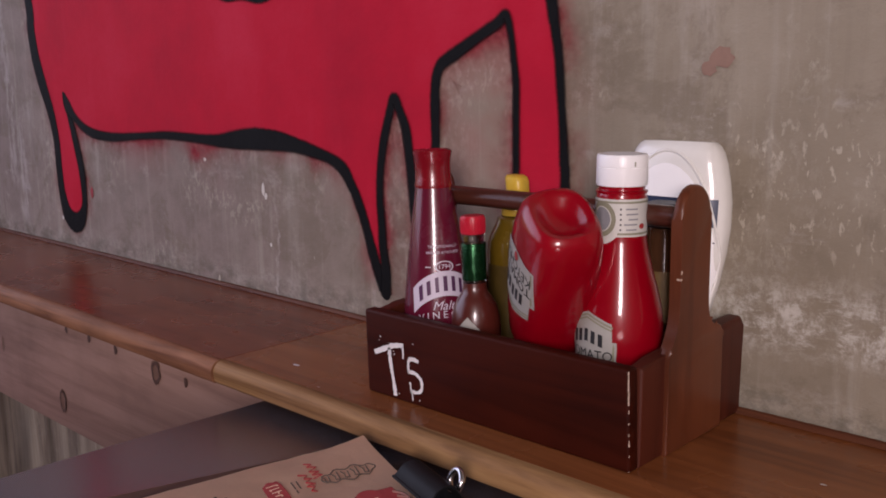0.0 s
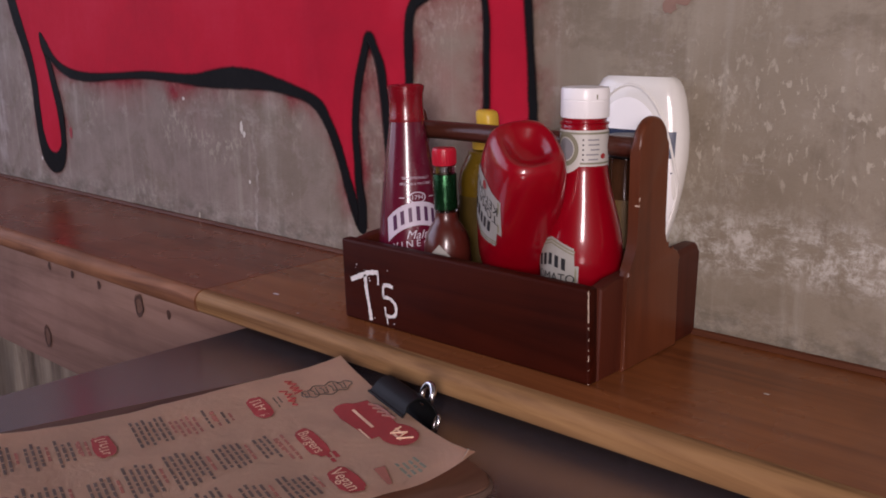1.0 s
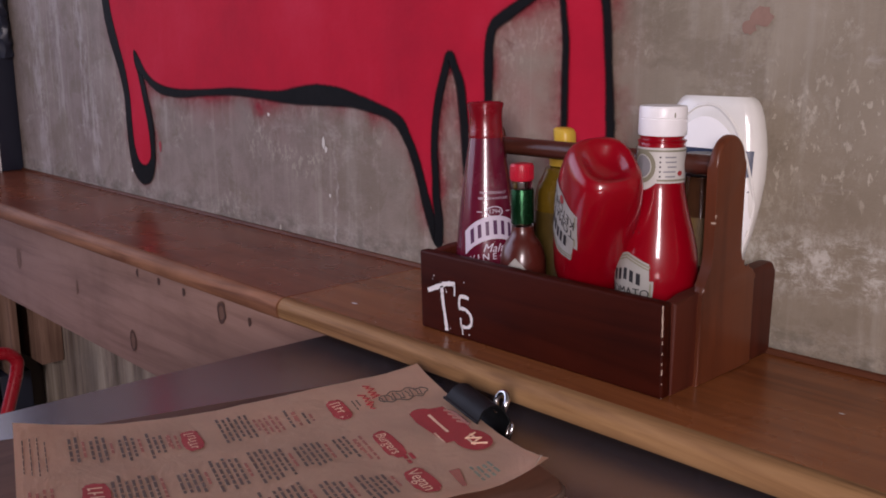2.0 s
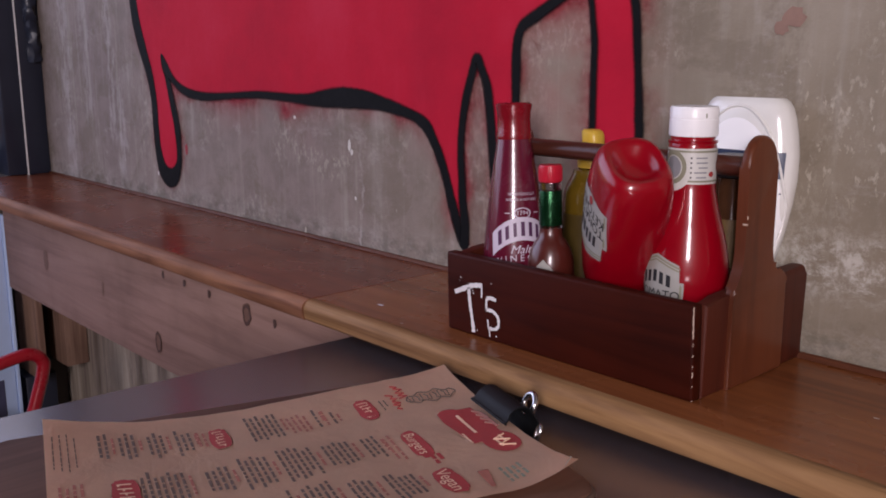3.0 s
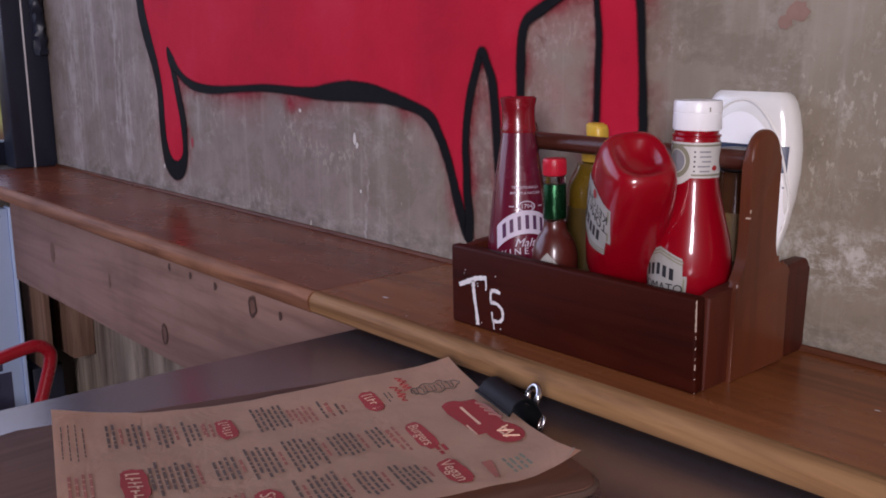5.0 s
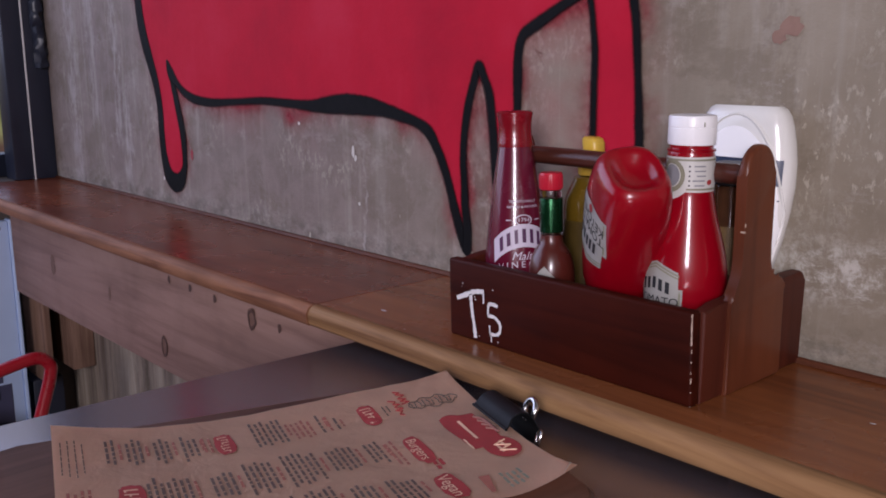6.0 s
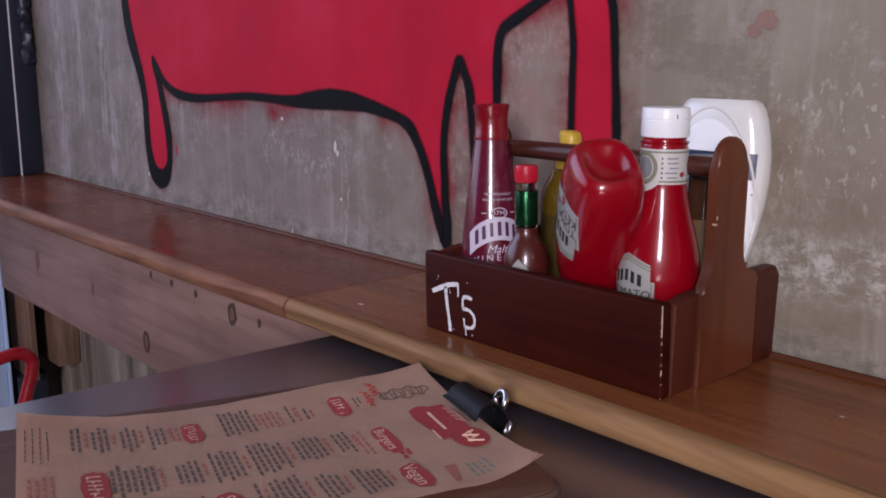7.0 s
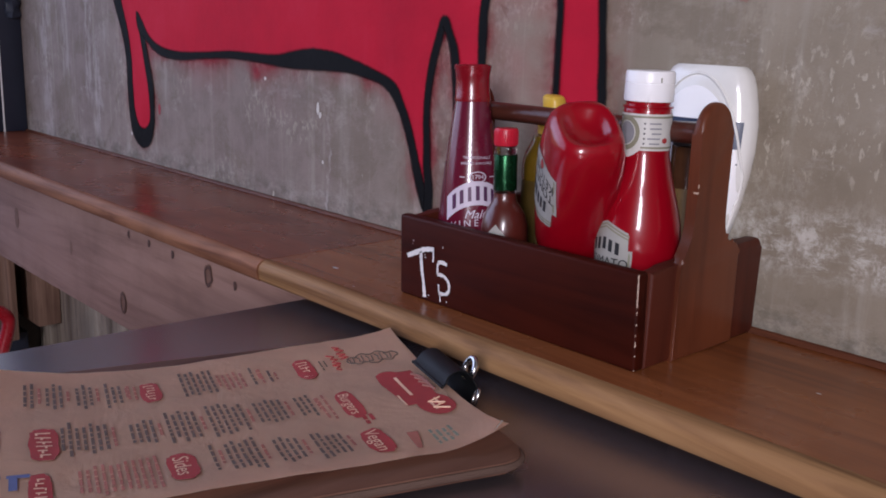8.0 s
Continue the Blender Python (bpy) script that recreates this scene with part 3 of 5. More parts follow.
INNER = [(-0.3370, 0.8070, 0.0090), (-0.3270, 0.8300, 0.0090), (-0.3300, 0.9550, 0.0138), (-0.3290, 0.9830, 0.0127), (-0.3290, 1.0110, 0.0148), (-0.3280, 1.0390, 0.0138), (-0.3220, 1.0560, 0.0138), (-0.3050, 1.0660, 0.0148), (-0.2690, 1.0840, 0.0127), (-0.2480, 1.0940, 0.0127),
         (-0.2380, 1.1010, 0.0106), (-0.2320, 1.0840, 0.0085), (-0.2290, 1.0640, 0.0085), (-0.2260, 1.0390, 0.0095), (-0.2260, 1.0130, 0.0095), (-0.2260, 0.9870, 0.0095), (-0.2260, 0.9610, 0.0095), (-0.2280, 0.9400, 0.0085), (-0.2260, 0.8690, 0.0085), (-0.2140, 0.8130, 0.0095), (-0.1880, 0.8070, 0.0100)]
HIND = [(-0.1880, 0.8070, 0.0100), (-0.1710, 0.8300, 0.0100), (-0.1700, 0.9490, 0.0117), (-0.1710, 0.9690, 0.0117), (-0.1720, 0.9890, 0.0106), (-0.1740, 1.0140, 0.0095),
        (-0.1760, 1.0390, 0.0107), (-0.1780, 1.0630, 0.0106), (-0.1820, 1.0870, 0.0117), (-0.1860, 1.1110, 0.0138), (-0.2000, 1.2150, 0.0130), (-0.2240, 1.3260, 0.0140)]
BACK = [(-0.2240, 1.3260, 0.0140), (-0.3300, 1.2930, 0.0140), (-0.4510, 1.2090, 0.0123), (-0.5860, 1.1430, 0.0100), (-0.6470, 1.1450, 0.0114), (-0.7050, 1.1540, 0.0114), (-0.8290, 1.2390, 0.0142), (-1.0210, 1.3520, 0.0180), (-1.2880, 1.3620, 0.0228)]

mural = tagged(new("mural"), "red animal with thick black outlines painted on the concrete", "mural", kind="structure")


def wobble(s, seed):
    return 1 + 0.10 * noise.noise(Vector((s * 31, seed, 0)))


outline = []
for stroke in (TAIL, BELLY, LEG, INNER, HIND, BACK):
    outline += [(p[0], p[1]) for p in spline(stroke, 5)[:-1]]
flat, _, tris, *_ = delaunay_2d_cdt([Vector(p) for p in outline], [(i, (i + 1) % len(outline)) for i in range(len(outline))], [], 1, 1e-6)
red = bmesh.new()
made = [red.verts.new((p.x, -0.0012, p.y)) for p in flat]
for tri in tris:
    red.faces.new([made[i] for i in tri])
part("red_body", red, M_RED, mural, "mottled crimson paint", False)
for k, stroke in enumerate((TAIL, BELLY, LEG, INNER, HIND)):
    pts = spline(stroke, 3)
    bm = bmesh.new()
    spray = bm.verts.layers.float.new("spray")
    rows = []
    for i, (x, z, w) in enumerate(pts):
        reach = 0.026 + 0.024 * (0.5 + noise.noise(Vector((i * 0.35, k * 7, 3))))
        rows.append([])
        a, c = pts[max(i - 1, 0)], pts[min(i + 1, len(pts) - 1)]
        d = Vector((c[0] - a[0], c[1] - a[1])).normalized()
        for q, dense in ((-1, 0.0), (-0.5, 0.5), (0, 1.0), (0.5, 0.5), (1, 0.0)):
            vert = bm.verts.new((x - d.y * q * reach, -0.0003 - 0.00008 * k - 0.00001 * (i % 5), max(z + d.x * q * reach, S + 0.008)))
            vert[spray] = dense
            rows[-1].append(vert)
    for a, b in zip(rows, rows[1:]):
        for j in range(4):
            bm.faces.new((a[j], b[j], b[j + 1], a[j + 1]))
    part("overspray", bm, M_HAZE, mural, "thin haze of red overspray", False)
for k, stroke in enumerate((TAIL, BELLY, LEG, INNER, HIND, BACK)):
    pts = spline(stroke, 7)
    bm = bmesh.new()
    spray = bm.verts.layers.float.new("spray")
    rows = []
    for i, (x, z, w) in enumerate(pts):
        a, c = pts[max(i - 1, 0)], pts[min(i + 1, len(pts) - 1)]
        d = Vector((c[0] - a[0], c[1] - a[1])).normalized()
        s = Vector((-d.y, d.x)) * (w * 0.45)
        l, r = wobble(i * 0.05, k), wobble(i * 0.05, k + 20)
        soft = 0.0036 / max(w / 2, 0.002)
        rows.append([])
        for q, dense in ((-r - soft, 0.0), (-r + soft, 1.0), (l - soft, 1.0), (l + soft, 0.0)):
            vert = bm.verts.new((x + s.x * q, -0.0018 - 0.00012 * k - 0.0000007 * i, z + s.y * q))
            vert[spray] = dense
            rows[-1].append(vert)
    for a, b in zip(rows, rows[1:]):
        for j in range(3):
            bm.faces.new((a[j], b[j], b[j + 1], a[j + 1]))
    for x, z, w in (pts[0], pts[-1]):
        ring = [bm.verts.new((x + 0.42 * w * math.cos(t), -0.0019 - 0.00012 * k, z + 0.42 * w * math.sin(t))) for t in (2 * math.pi * q / 12 for q in range(12))]
        for vert in ring:
            vert[spray] = 1.0
        bm.faces.new(ring)
    part("black_outline", bm, M_BLACK, mural, "thick brushed black line", False)


bm = bmesh.new()
spray = bm.verts.layers.float.new("spray")
mid = bm.verts.new((-0.772, -0.0009, 0.953))
mid[spray] = 1.0
ring = [bm.verts.new((-0.772 + 0.026 * math.cos(t), -0.0009, 0.953 + 0.024 * math.sin(t) - 0.006)) for t in (2 * math.pi * q / 16 for q in range(16))]
for q in range(16):
    bm.faces.new((ring[q], ring[(q + 1) % 16], mid))
part("overspray", bm, M_HAZE, mural, "soft blot of red overspray", False)


def fleck(name, x, z, w, h, material, label, seed, parent=mural):
    lift = 0.0009 + 0.0001 * seed
    r = random.Random(seed)
    bm = bmesh.new()
    bm.faces.new([bm.verts.new((x + w / 2 * (0.75 + 0.4 * r.random()) * math.cos(t), -lift, z + h / 2 * (0.75 + 0.4 * r.random()) * math.sin(t))) for t in (2 * math.pi * q / 14 for q in range(14))])
    part(name, bm, material, parent, label, False)


fleck("red_drip", -1.074, 0.876, 0.010, 0.020, M_FLECK, "small red paint drip", 1)
fleck("salmon_smear", -0.025, 1.058, 0.020, 0.018, M_SALMON, "faded salmon paint smear", 2)
fleck("salmon_smear", -0.035, 1.050, 0.013, 0.013, M_SALMON, "faded salmon paint smear", 3)
fleck("plaster_chip", -0.624, 0.914, 0.007, 0.016, M_CHIP, "pale chip in the plaster", 4)
fleck("plaster_chip", -0.619, 0.905, 0.006, 0.009, M_CHIP, "pale chip in the plaster", 5)
fleck("plaster_chip", -0.749, 0.944, 0.006, 0.005, M_CHIP, "pale chip in the plaster", 6)
fleck("plaster_chip", -0.612, 0.846, 0.004, 0.005, M_CHIP, "pale chip in the plaster", 10)
fleck("plaster_chip", -0.052, 0.985, 0.009, 0.012, M_SALMON, "pale yellowish chip in the plaster", 14)
fleck("plaster_chip", -1.181, 0.827, 0.006, 0.007, M_CHIP, "pale chip in the plaster", 8)
fleck("plaster_chip", -1.139, 0.813, 0.006, 0.006, M_CHIP, "pale chip in the plaster", 9)


# ---- the wall shelf ----
shelf = thing("wall_shelf", pose(0, 0, S), "long varnished pine wall shelf in two planks with worn front edge", "shelf")
JOINT = -0.436


def plank(x0, x1, y, material, edging):
    part("plank", prism([(-0.002, -0.0215), (-0.002, 0.0), (y + 0.014, 0.0), (y + 0.014, -0.0215)], x0, x1, 'X'), material, shelf)
    edge = []
    for k in range(8):
        a = math.pi / 2 * k / 7
        edge.append((y + 0.011 - 0.011 * math.sin(a), -0.011 + 0.011 * math.cos(a)))
    edge = [(y + 0.0138, 0.0)] + edge + [(y + 0.001, -0.019), (y + 0.004, -0.022), (y + 0.0138, -0.022)]
    part("front_edge", prism(edge, x0, x1, 'X'), edging, shelf, "rounded front edge worn to pale wood")


plank(-1.705, JOINT - 0.0008, -0.2065, M_SHELFRED, M_NOSERED)
plank(JOINT + 0.0008, 1.6, -0.205, M_SHELF, M_NOSE)
part("back_trim", prism([(-0.0025, 0.0005), (-0.0025, 0.0045), (-0.005, 0.0038), (-0.007, 0.0005)], -1.704, JOINT, 'X'), M_BEAD, shelf, "thin bead along the wall")
part("back_trim", prism([(-0.0025, 0.0005), (-0.0025, 0.005), (-0.005, 0.004), (-0.007, 0.0005)], JOINT, 1.6, 'X'), M_BEAD, shelf, "thin bead along the wall")

for k, (x, y, w) in enumerate(((-0.366, -0.158, 0.0042), (0.105, -0.092, 0.0022), (-0.30, -0.185, 0.0015))):
    part("paint_speck", ring_patch(lambda u, v: (u + 0.001 * noise.noise(Vector((u * 900, v * 900, k))), v, 0.0004), x, y, w, w * 0.45, 0, 10), M_WHITEPAINT, shelf, "small white paint speck", False)

apron = thing("shelf_apron", pose(-1.0, -0.135, S - 0.0225), "raw knotty pine board fixed upright under the shelf", "board")
part("board", box(-0.612, 0.74, 0.0, 0.022, -0.1925, 0.0, 0.0015), M_PINE, apron)


def on_board(u, v):
    return (u + 0.0028 * noise.noise(Vector((u * 130, v * 130, 1))), -0.0008, v + 0.0028 * noise.noise(Vector((u * 130, v * 130, 9))))


for kx, kz, ru, rv in ((0.329, -0.054, 0.0105, 0.015), (0.065, -0.152, 0.0105, 0.0165)):
    part("knot", ring_patch(on_board, kx, kz, ru, rv), M_KNOTRING, apron, "brown knot in the pine", False)
    part("knot", ring_patch(lambda u, v: (on_board(u, v)[0], -0.0014, on_board(u, v)[2]), kx + 0.001, kz - 0.001, ru * 0.95, rv * 0.95, 0.68), M_KNOT, apron, "dark bark ring of a knot", False)
for kx, kz, r in ((0.160, -0.044, 0.0055), (0.095, -0.044, 0.0055), (0.232, -0.047, 0.0055), (0.396, -0.053, 0.0055), (-0.380, -0.029, 0.007), (-0.355, -0.029, 0.005)):
    part("nail_hole", ring_patch(on_board, kx, kz, r * 0.75, r), M_KNOT, apron, "", False)
fleck_bm = ring_patch(on_board, -0.387, -0.100, 0.010, 0.020)
part("knot", fleck_bm, M_KNOTRING, apron, "faint brown knot", False)
part("knot", ring_patch(on_board, -0.131, -0.107, 0.004, 0.013), M_KNOTRING, apron, "faint brown streak", False)

bracket = thing("shelf_bracket", pose(-1.58, -0.10, 0.36), "rough brown timber boards propping the shelf corner", "bracket")
part("prop_board", box(-0.124, -0.003, 0.0, 0.016, 0.0, 0.39, 0.003), M_BLOCK, bracket)
part("prop_board", box(-0.120, 0.012, 0.050, 0.098, 0.025, 0.39, 0.003), M_BLOCK, bracket)
plinth = thing("corner_plinth", pose(-1.63, -0.06, 0.0), "dark painted plinth in the corner under the shelf", "plinth")
part("plinth_body", box(-0.075, -0.005, -0.055, 0.010, 0.0, 0.359, 0.004), M_STEEL, plinth)

panel = thing("side_panel", pose(-1.672, -0.138, 0.0), "pale blue metal-edged panel standing against the shelf end", "panel")
part("sheet", box(0.03, 0.052, -0.80, 0.0, 0.02, 0.712, 0.003), M_PANEL, panel)
part("edge_strip", box(0.026, 0.056, 0.0005, 0.008, 0.02, 0.714, 0.002), M_PANEL, panel, "pale painted edge strip")
part("rivet", lathe([(0, 0.003), (0.004, 0.002), (0.006, 0.0), (0.006, -0.002)], 12), M_CHROME, panel).matrix_local = pose(0.052, -0.020, 0.697, 0, 90, 0)
marks = bmesh.new()
for k in range(9):
    box(0.0525, 0.0535, -0.055 - 0.012 * (k % 3), -0.040 - 0.008 * (k % 3), 0.48 - 0.035 * k, 0.50 - 0.035 * k, 0.0, marks)
part("marking", marks, M_PANELMARK, panel, "dark scribbled marks", False)
part("marking", box(0.0525, 0.0535, -0.70, -0.024, 0.04, 0.37), M_PANELMARK, panel, "large dark printed area", False)


# ---- the red tube chair beyond the table ----
chair = thing("tube_chair", pose(-1.17, -0.50, 0.0), "low red powder-coated tubular metal chair beside the table", "chair")
for sx in (0.0, -0.42):
    loop = spline([(sx, 0.10, 0.0), (sx, 0.196, 0.30), (sx, 0.253, 0.466), (sx, 0.2705, 0.522), (sx, 0.2690, 0.541), (sx, 0.252, 0.5535), (sx, 0.215, 0.550), (sx, 0.10, 0.527), (sx, -0.15, 0.49), (sx, -0.19, 0.45), (sx, -0.20, 0.27), (sx, -0.21, 0.0)], 6)
    part("side_frame", tube(loop, 0.0105, 12), M_CHAIR, chair)
part("seat", box(-0.41, -0.01, -0.19, 0.205, 0.345, 0.36, 0.006), M_CHAIR, chair)
part("cross_bar", tube([(-0.42, 0.212, 0.345), (0.0, 0.212, 0.345)], 0.010, 10), M_CHAIR, chair)
part("cross_bar", tube([(-0.42, -0.196, 0.345), (0.0, -0.196, 0.345)], 0.010, 10), M_CHAIR, chair)


# ---- the table ----
table = thing("metal_table", pose(0, 0, 0), "table with a dull reflective sheet-metal top pushed under the shelf", "table")
top = [(-0.379, -0.150), (-0.391, -0.53), (-0.400, -0.93), (1.05, -0.93), (1.05, -0.150)]
bm = prism(top, T - 0.022, T, 'Z', 0.003, 3)
part("tabletop", bm, M_TABLE, table)
for lx, ly in ((-0.36, -0.22), (-0.40, -0.87), (0.98, -0.22), (0.98, -0.87)):
    part("leg", box(lx - 0.02, lx + 0.02, ly - 0.02, ly + 0.02, 0.0, T - 0.0224, 0.003), M_LEG, table)


# ---- clipboard, menu and clip ----
UX, UY = -0.318, -0.948          # down the sheet, from the clip
VX, VY = 0.948, -0.318           # across the sheet
OX, OY = -0.199, -0.223
LONG, WIDE = 0.312, 0.213


def board_top(u):
    return T + 0.0115 - 0.0035 * (u + 0.02) / 0.375


def sheet_z(u, v):
    a, b = u / LONG, v / WIDE
    lift = 0.0012 + 0.003 * max(0, 1 - a / 0.3)
    lift += (0.006 + 0.005 * b) * max(0, 1 - a / 0.16) ** 2 * (abs(2 * b - 1)) ** 2.5          # corners beside the clip
    lift += 0.012 * max(0, (a - 0.70) / 0.30) ** 2 * (1 - 0.6 * b)                # far end curls up
    lift += 0.0016 * math.sin(a * 7.5 + 1) * math.sin(b * 3.2) ** 2 + 0.0035 * max(0, b - 0.8) * 5 * math.sin(a * 3.1) ** 2
    lift += 0.0022 * max(0, 0.25 - b) * 4 * (1 + math.sin(a * 8.0))
    lift += 0.0007 * noise.noise(Vector((u * 38, v * 30, 2))) + 0.0004 * noise.noise(Vector((u * 90, v * 80, 5)))
    return board_top(u) + max(lift, 0.0008)


def on_sheet(lift=0.0):
    def place(v, u):
        return (OX + UX * u + VX * v, OY + UY * u + VY * v, sheet_z(u, v) + lift)
    return place


clipboard = thing("clipboard", pose(0, 0, 0), "dark brown wooden clipboard lying on the metal table", "clipboard")
corners = []
bl, bw, br = 0.360, 0.249, 0.018
for cu, cv, a0 in ((br, br, 180), (bl - br, br, 270), (bl - br, bw - br, 0), (br, bw - br, 90)):
    for k in range(6):
        a = radians(a0 + 18 * k)
        corners.append((cu - 0.006 + br * math.cos(a), cv - 0.016 + br * math.sin(a)))
bm = prism([(u, v) for u, v in corners], -0.0075, 0.0, 'Z', 0.0015, 2)
for vert in bm.verts:
    u, v, w = vert.co
    vert.co = (OX + UX * u + VX * v, OY + UY * u + VY * v, board_top(u) + w)
part("board", bm, M_BOARD, clipboard)
rim_path = [(OX + UX * u + VX * v, OY + UY * u + VY * v, board_top(u) - 0.0036) for u, v in corners]
part("worn_rim", tube(rim_path, 0.0026, 8, True), M_RIM, clipboard, "paler rubbed edge of the board")

menu = thing("menu_sheet", pose(0, 0, 0), "kraft paper menu with red and black print, curling on the clipboard", "menu")
bm = strip_patch(on_sheet(), 0.0, WIDE, lambda q: 0.0, lambda q: LONG, 30, 46)
bmesh.ops.solidify(bm, geom=bm.faces, thickness=0.0003)
part("paper", bm, M_PAPER, menu)


fold = bmesh.new()
fp = on_sheet(0.0006)
tips = [fp(WIDE, 0.011), fp(WIDE - 0.008, 0.0), (fp(WIDE, 0.0)[0] - 0.004, fp(WIDE, 0.0)[1] - 0.003, fp(WIDE, 0.0)[2] + 0.0012)]
fold.faces.new([fold.verts.new(p) for p in tips])
part("folded_corner", fold, M_CHIP, menu, "pale folded-up corner", False)


def paragraph(bm, u, v, lines, width, pitch=0.0042, height=0.0019, seed=0):
    """Unreadable lines of print as broken bars, centred."""
    r = random.Random(seed)
    place = on_sheet(0.0005)
    for k in range(lines):
        w = width * r.uniform(0.62, 1.0)
        x = v - w / 2
        while x < v + w / 2 - 0.003:
            word = min(r.uniform(0.004, 0.011), v + w / 2 - x)
            bars(place, [(x + word / 2, u + k * pitch, word, height)], bm)
            x += word + 0.0016


black, pale = bmesh.new(), bmesh.new()
for i, (u, v, n, w) in enumerate([
        (0.153, 0.043, 6, 0.046), (0.112, 0.048, 1, 0.030), (0.124, 0.044, 1, 0.032), (0.217, 0.047, 3, 0.044), (0.236, 0.046, 3, 0.046), (0.255, 0.044, 3, 0.046), (0.273, 0.042, 2, 0.044),
        (0.098, 0.110, 3, 0.050), (0.118, 0.110, 5, 0.050), (0.145, 0.113, 6, 0.056), (0.176, 0.114, 5, 0.050), (0.203, 0.116, 4, 0.046), (0.231, 0.117, 7, 0.052),
        (0.095, 0.176, 5, 0.044), (0.123, 0.173, 4, 0.046), (0.148, 0.171, 5, 0.050), (0.174, 0.168, 1, 0.050)]):
    paragraph(black, u, v, n, w, seed=i)
    paragraph(pale, u - 0.0045, v, 1, w * 0.6, seed=i + 50)
for i, (u, v, n, w) in enumerate([(0.132, 0.048, 4, 0.040), (0.118, 0.046, 1, 0.030), (0.207, 0.048, 2, 0.036), (0.088, 0.118, 2, 0.042), (0.207, 0.176, 11, 0.048), (0.292, 0.120, 4, 0.040)]):
    paragraph(pale, u, v, n, w, seed=i + 100)
paragraph(black, 0.293, 0.052, 4, 0.075, 0.0046, 0.0007, seed=200)
tagged(part("black_print", black, M_PRINT, menu, "rows of small black print", False), kind="stuff")
tagged(part("pale_red_print", pale, M_PRINTPALE, menu, "rows of small red print", False), kind="stuff")


def badge(u, v, wide=0.040, deep=0.015, seed=0, word=""):
    """A rounded red heading badge with a paler scribble inside."""
    r = random.Random(seed)
    place = on_sheet(0.0007)
    n = 28
    bm = bmesh.new()
    ring = []
    for k in range(n):
        t = 2 * math.pi * k / n
        a, b = oval_point(wide / 2, deep / 2, 3.2, t)
        q = 1 + 0.07 * r.uniform(-1, 1)
        ring.append(bm.verts.new(place(v + a * q, u + b * q)))
    mid = bm.verts.new(place(v, u))
    for k in range(n):
        bm.faces.new((ring[k], ring[(k + 1) % n], mid))
    head = part("heading_badge", bm, M_PRINTRED, menu, "red rounded heading badge", False)
    place = on_sheet(0.0011)
    if word:
        part("badge_word", lettering(word, deep * 0.80, lambda a, b: place(v + a * wide * 0.86 / (0.48 * len(word) * deep * 0.80), u + 0.0008 - b)), M_PAPER, head, "", False)
        return
    rects = [(v - wide * 0.33 + wide * 0.135 * k, u + deep * 0.06 * r.uniform(-1, 1), wide * 0.035, deep * r.uniform(0.3, 0.55)) for k in range(6)]
    rects += [(v - wide * 0.30 + wide * 0.135 * k, u + deep * r.uniform(-0.25, 0.25), wide * r.uniform(0.04, 0.11), deep * 0.08) for k in range(6)]
    part("badge_mark", bars(place, rects), M_PAPER, head, "", False)


for k, (u, v, w, d) in enumerate([(0.085, 0.046, 0.036, 0.014), (0.197, 0.050, 0.036, 0.014), (0.074, 0.121, 0.044, 0.014), (0.267, 0.122, 0.046, 0.017), (0.076, 0.183, 0.038, 0.016), (0.193, 0.174, 0.038, 0.017), (0.270, 0.181, 0.040, 0.012)]):
    badge(u, v, w, d, k, {2: "Burgers", 4: "Vegan", 5: "Sides"}.get(k, ""))
# the big red printed emblem by the clip
place = on_sheet(0.0007)
bm = strip_patch(place, 0.082, 0.142, lambda q: 0.013 + 0.05 * abs(q - 0.115), lambda q: 0.044 - 0.10 * abs(q - 0.100), 12, 4)
ring_patch(on_sheet(0.0009), 0.146, 0.021, 0.018, 0.013, 0.0, 22, bm)
ring_patch(on_sheet(0.0008), 0.088, 0.034, 0.010, 0.009, 0.0, 20, bm)
emblem = part("emblem", bm, M_PRINTRED, menu, "large red printed emblem", False)
part("emblem_mark", bars(on_sheet(0.0013), [(0.110, 0.031, 0.034, 0.0024), (0.144, 0.019, 0.012, 0.002), (0.150, 0.024, 0.012, 0.002), (0.133, 0.0405, 0.018, 0.0016)]), M_PAPER, emblem, "", False)
finger = bmesh.new()
for k in range(4):
    tube([place(0.090 + 0.0075 * k, 0.017), place(0.096 + 0.0070 * k, 0.0125), place(0.104 + 0.006 * k, 0.0115)], 0.0013, 6, bm=finger)
part("emblem_mark", finger, M_HANDPRINT, emblem, "faded brown strokes", False)
part("emblem_mark", tube([on_sheet(0.0012)(0.138 + 0.0048 * k, 0.020 + (0.005 if k % 2 else -0.005)) for k in range(5)], 0.0007, 6), M_PAPER, emblem, "", False)
# hand-drawn outlined heading beside the emblem, and red handwriting
doodle = tube([place(0.0445 + (0.0085 + 0.0022 * math.sin(9 * t)) * math.sin(t), 0.031 + 0.0205 * math.cos(t)) for t in (2 * math.pi * k / 48 for k in range(48))], 0.00045, 5, True)
for k in range(5):
    q = 0.016 + 0.0074 * k
    tube([place(0.0395 + 0.0015 * (-1) ** k, q), place(0.0500, q + 0.0012), place(0.0490, q + 0.0042), place(0.0440, q + 0.0030), place(0.0395, q + 0.0046)], 0.0004, 5, bm=doodle)
part("doodle", doodle, M_PRINT, menu, "black outlined hand-drawn heading", False)
scrib = bmesh.new()
hand_r = random.Random(12)
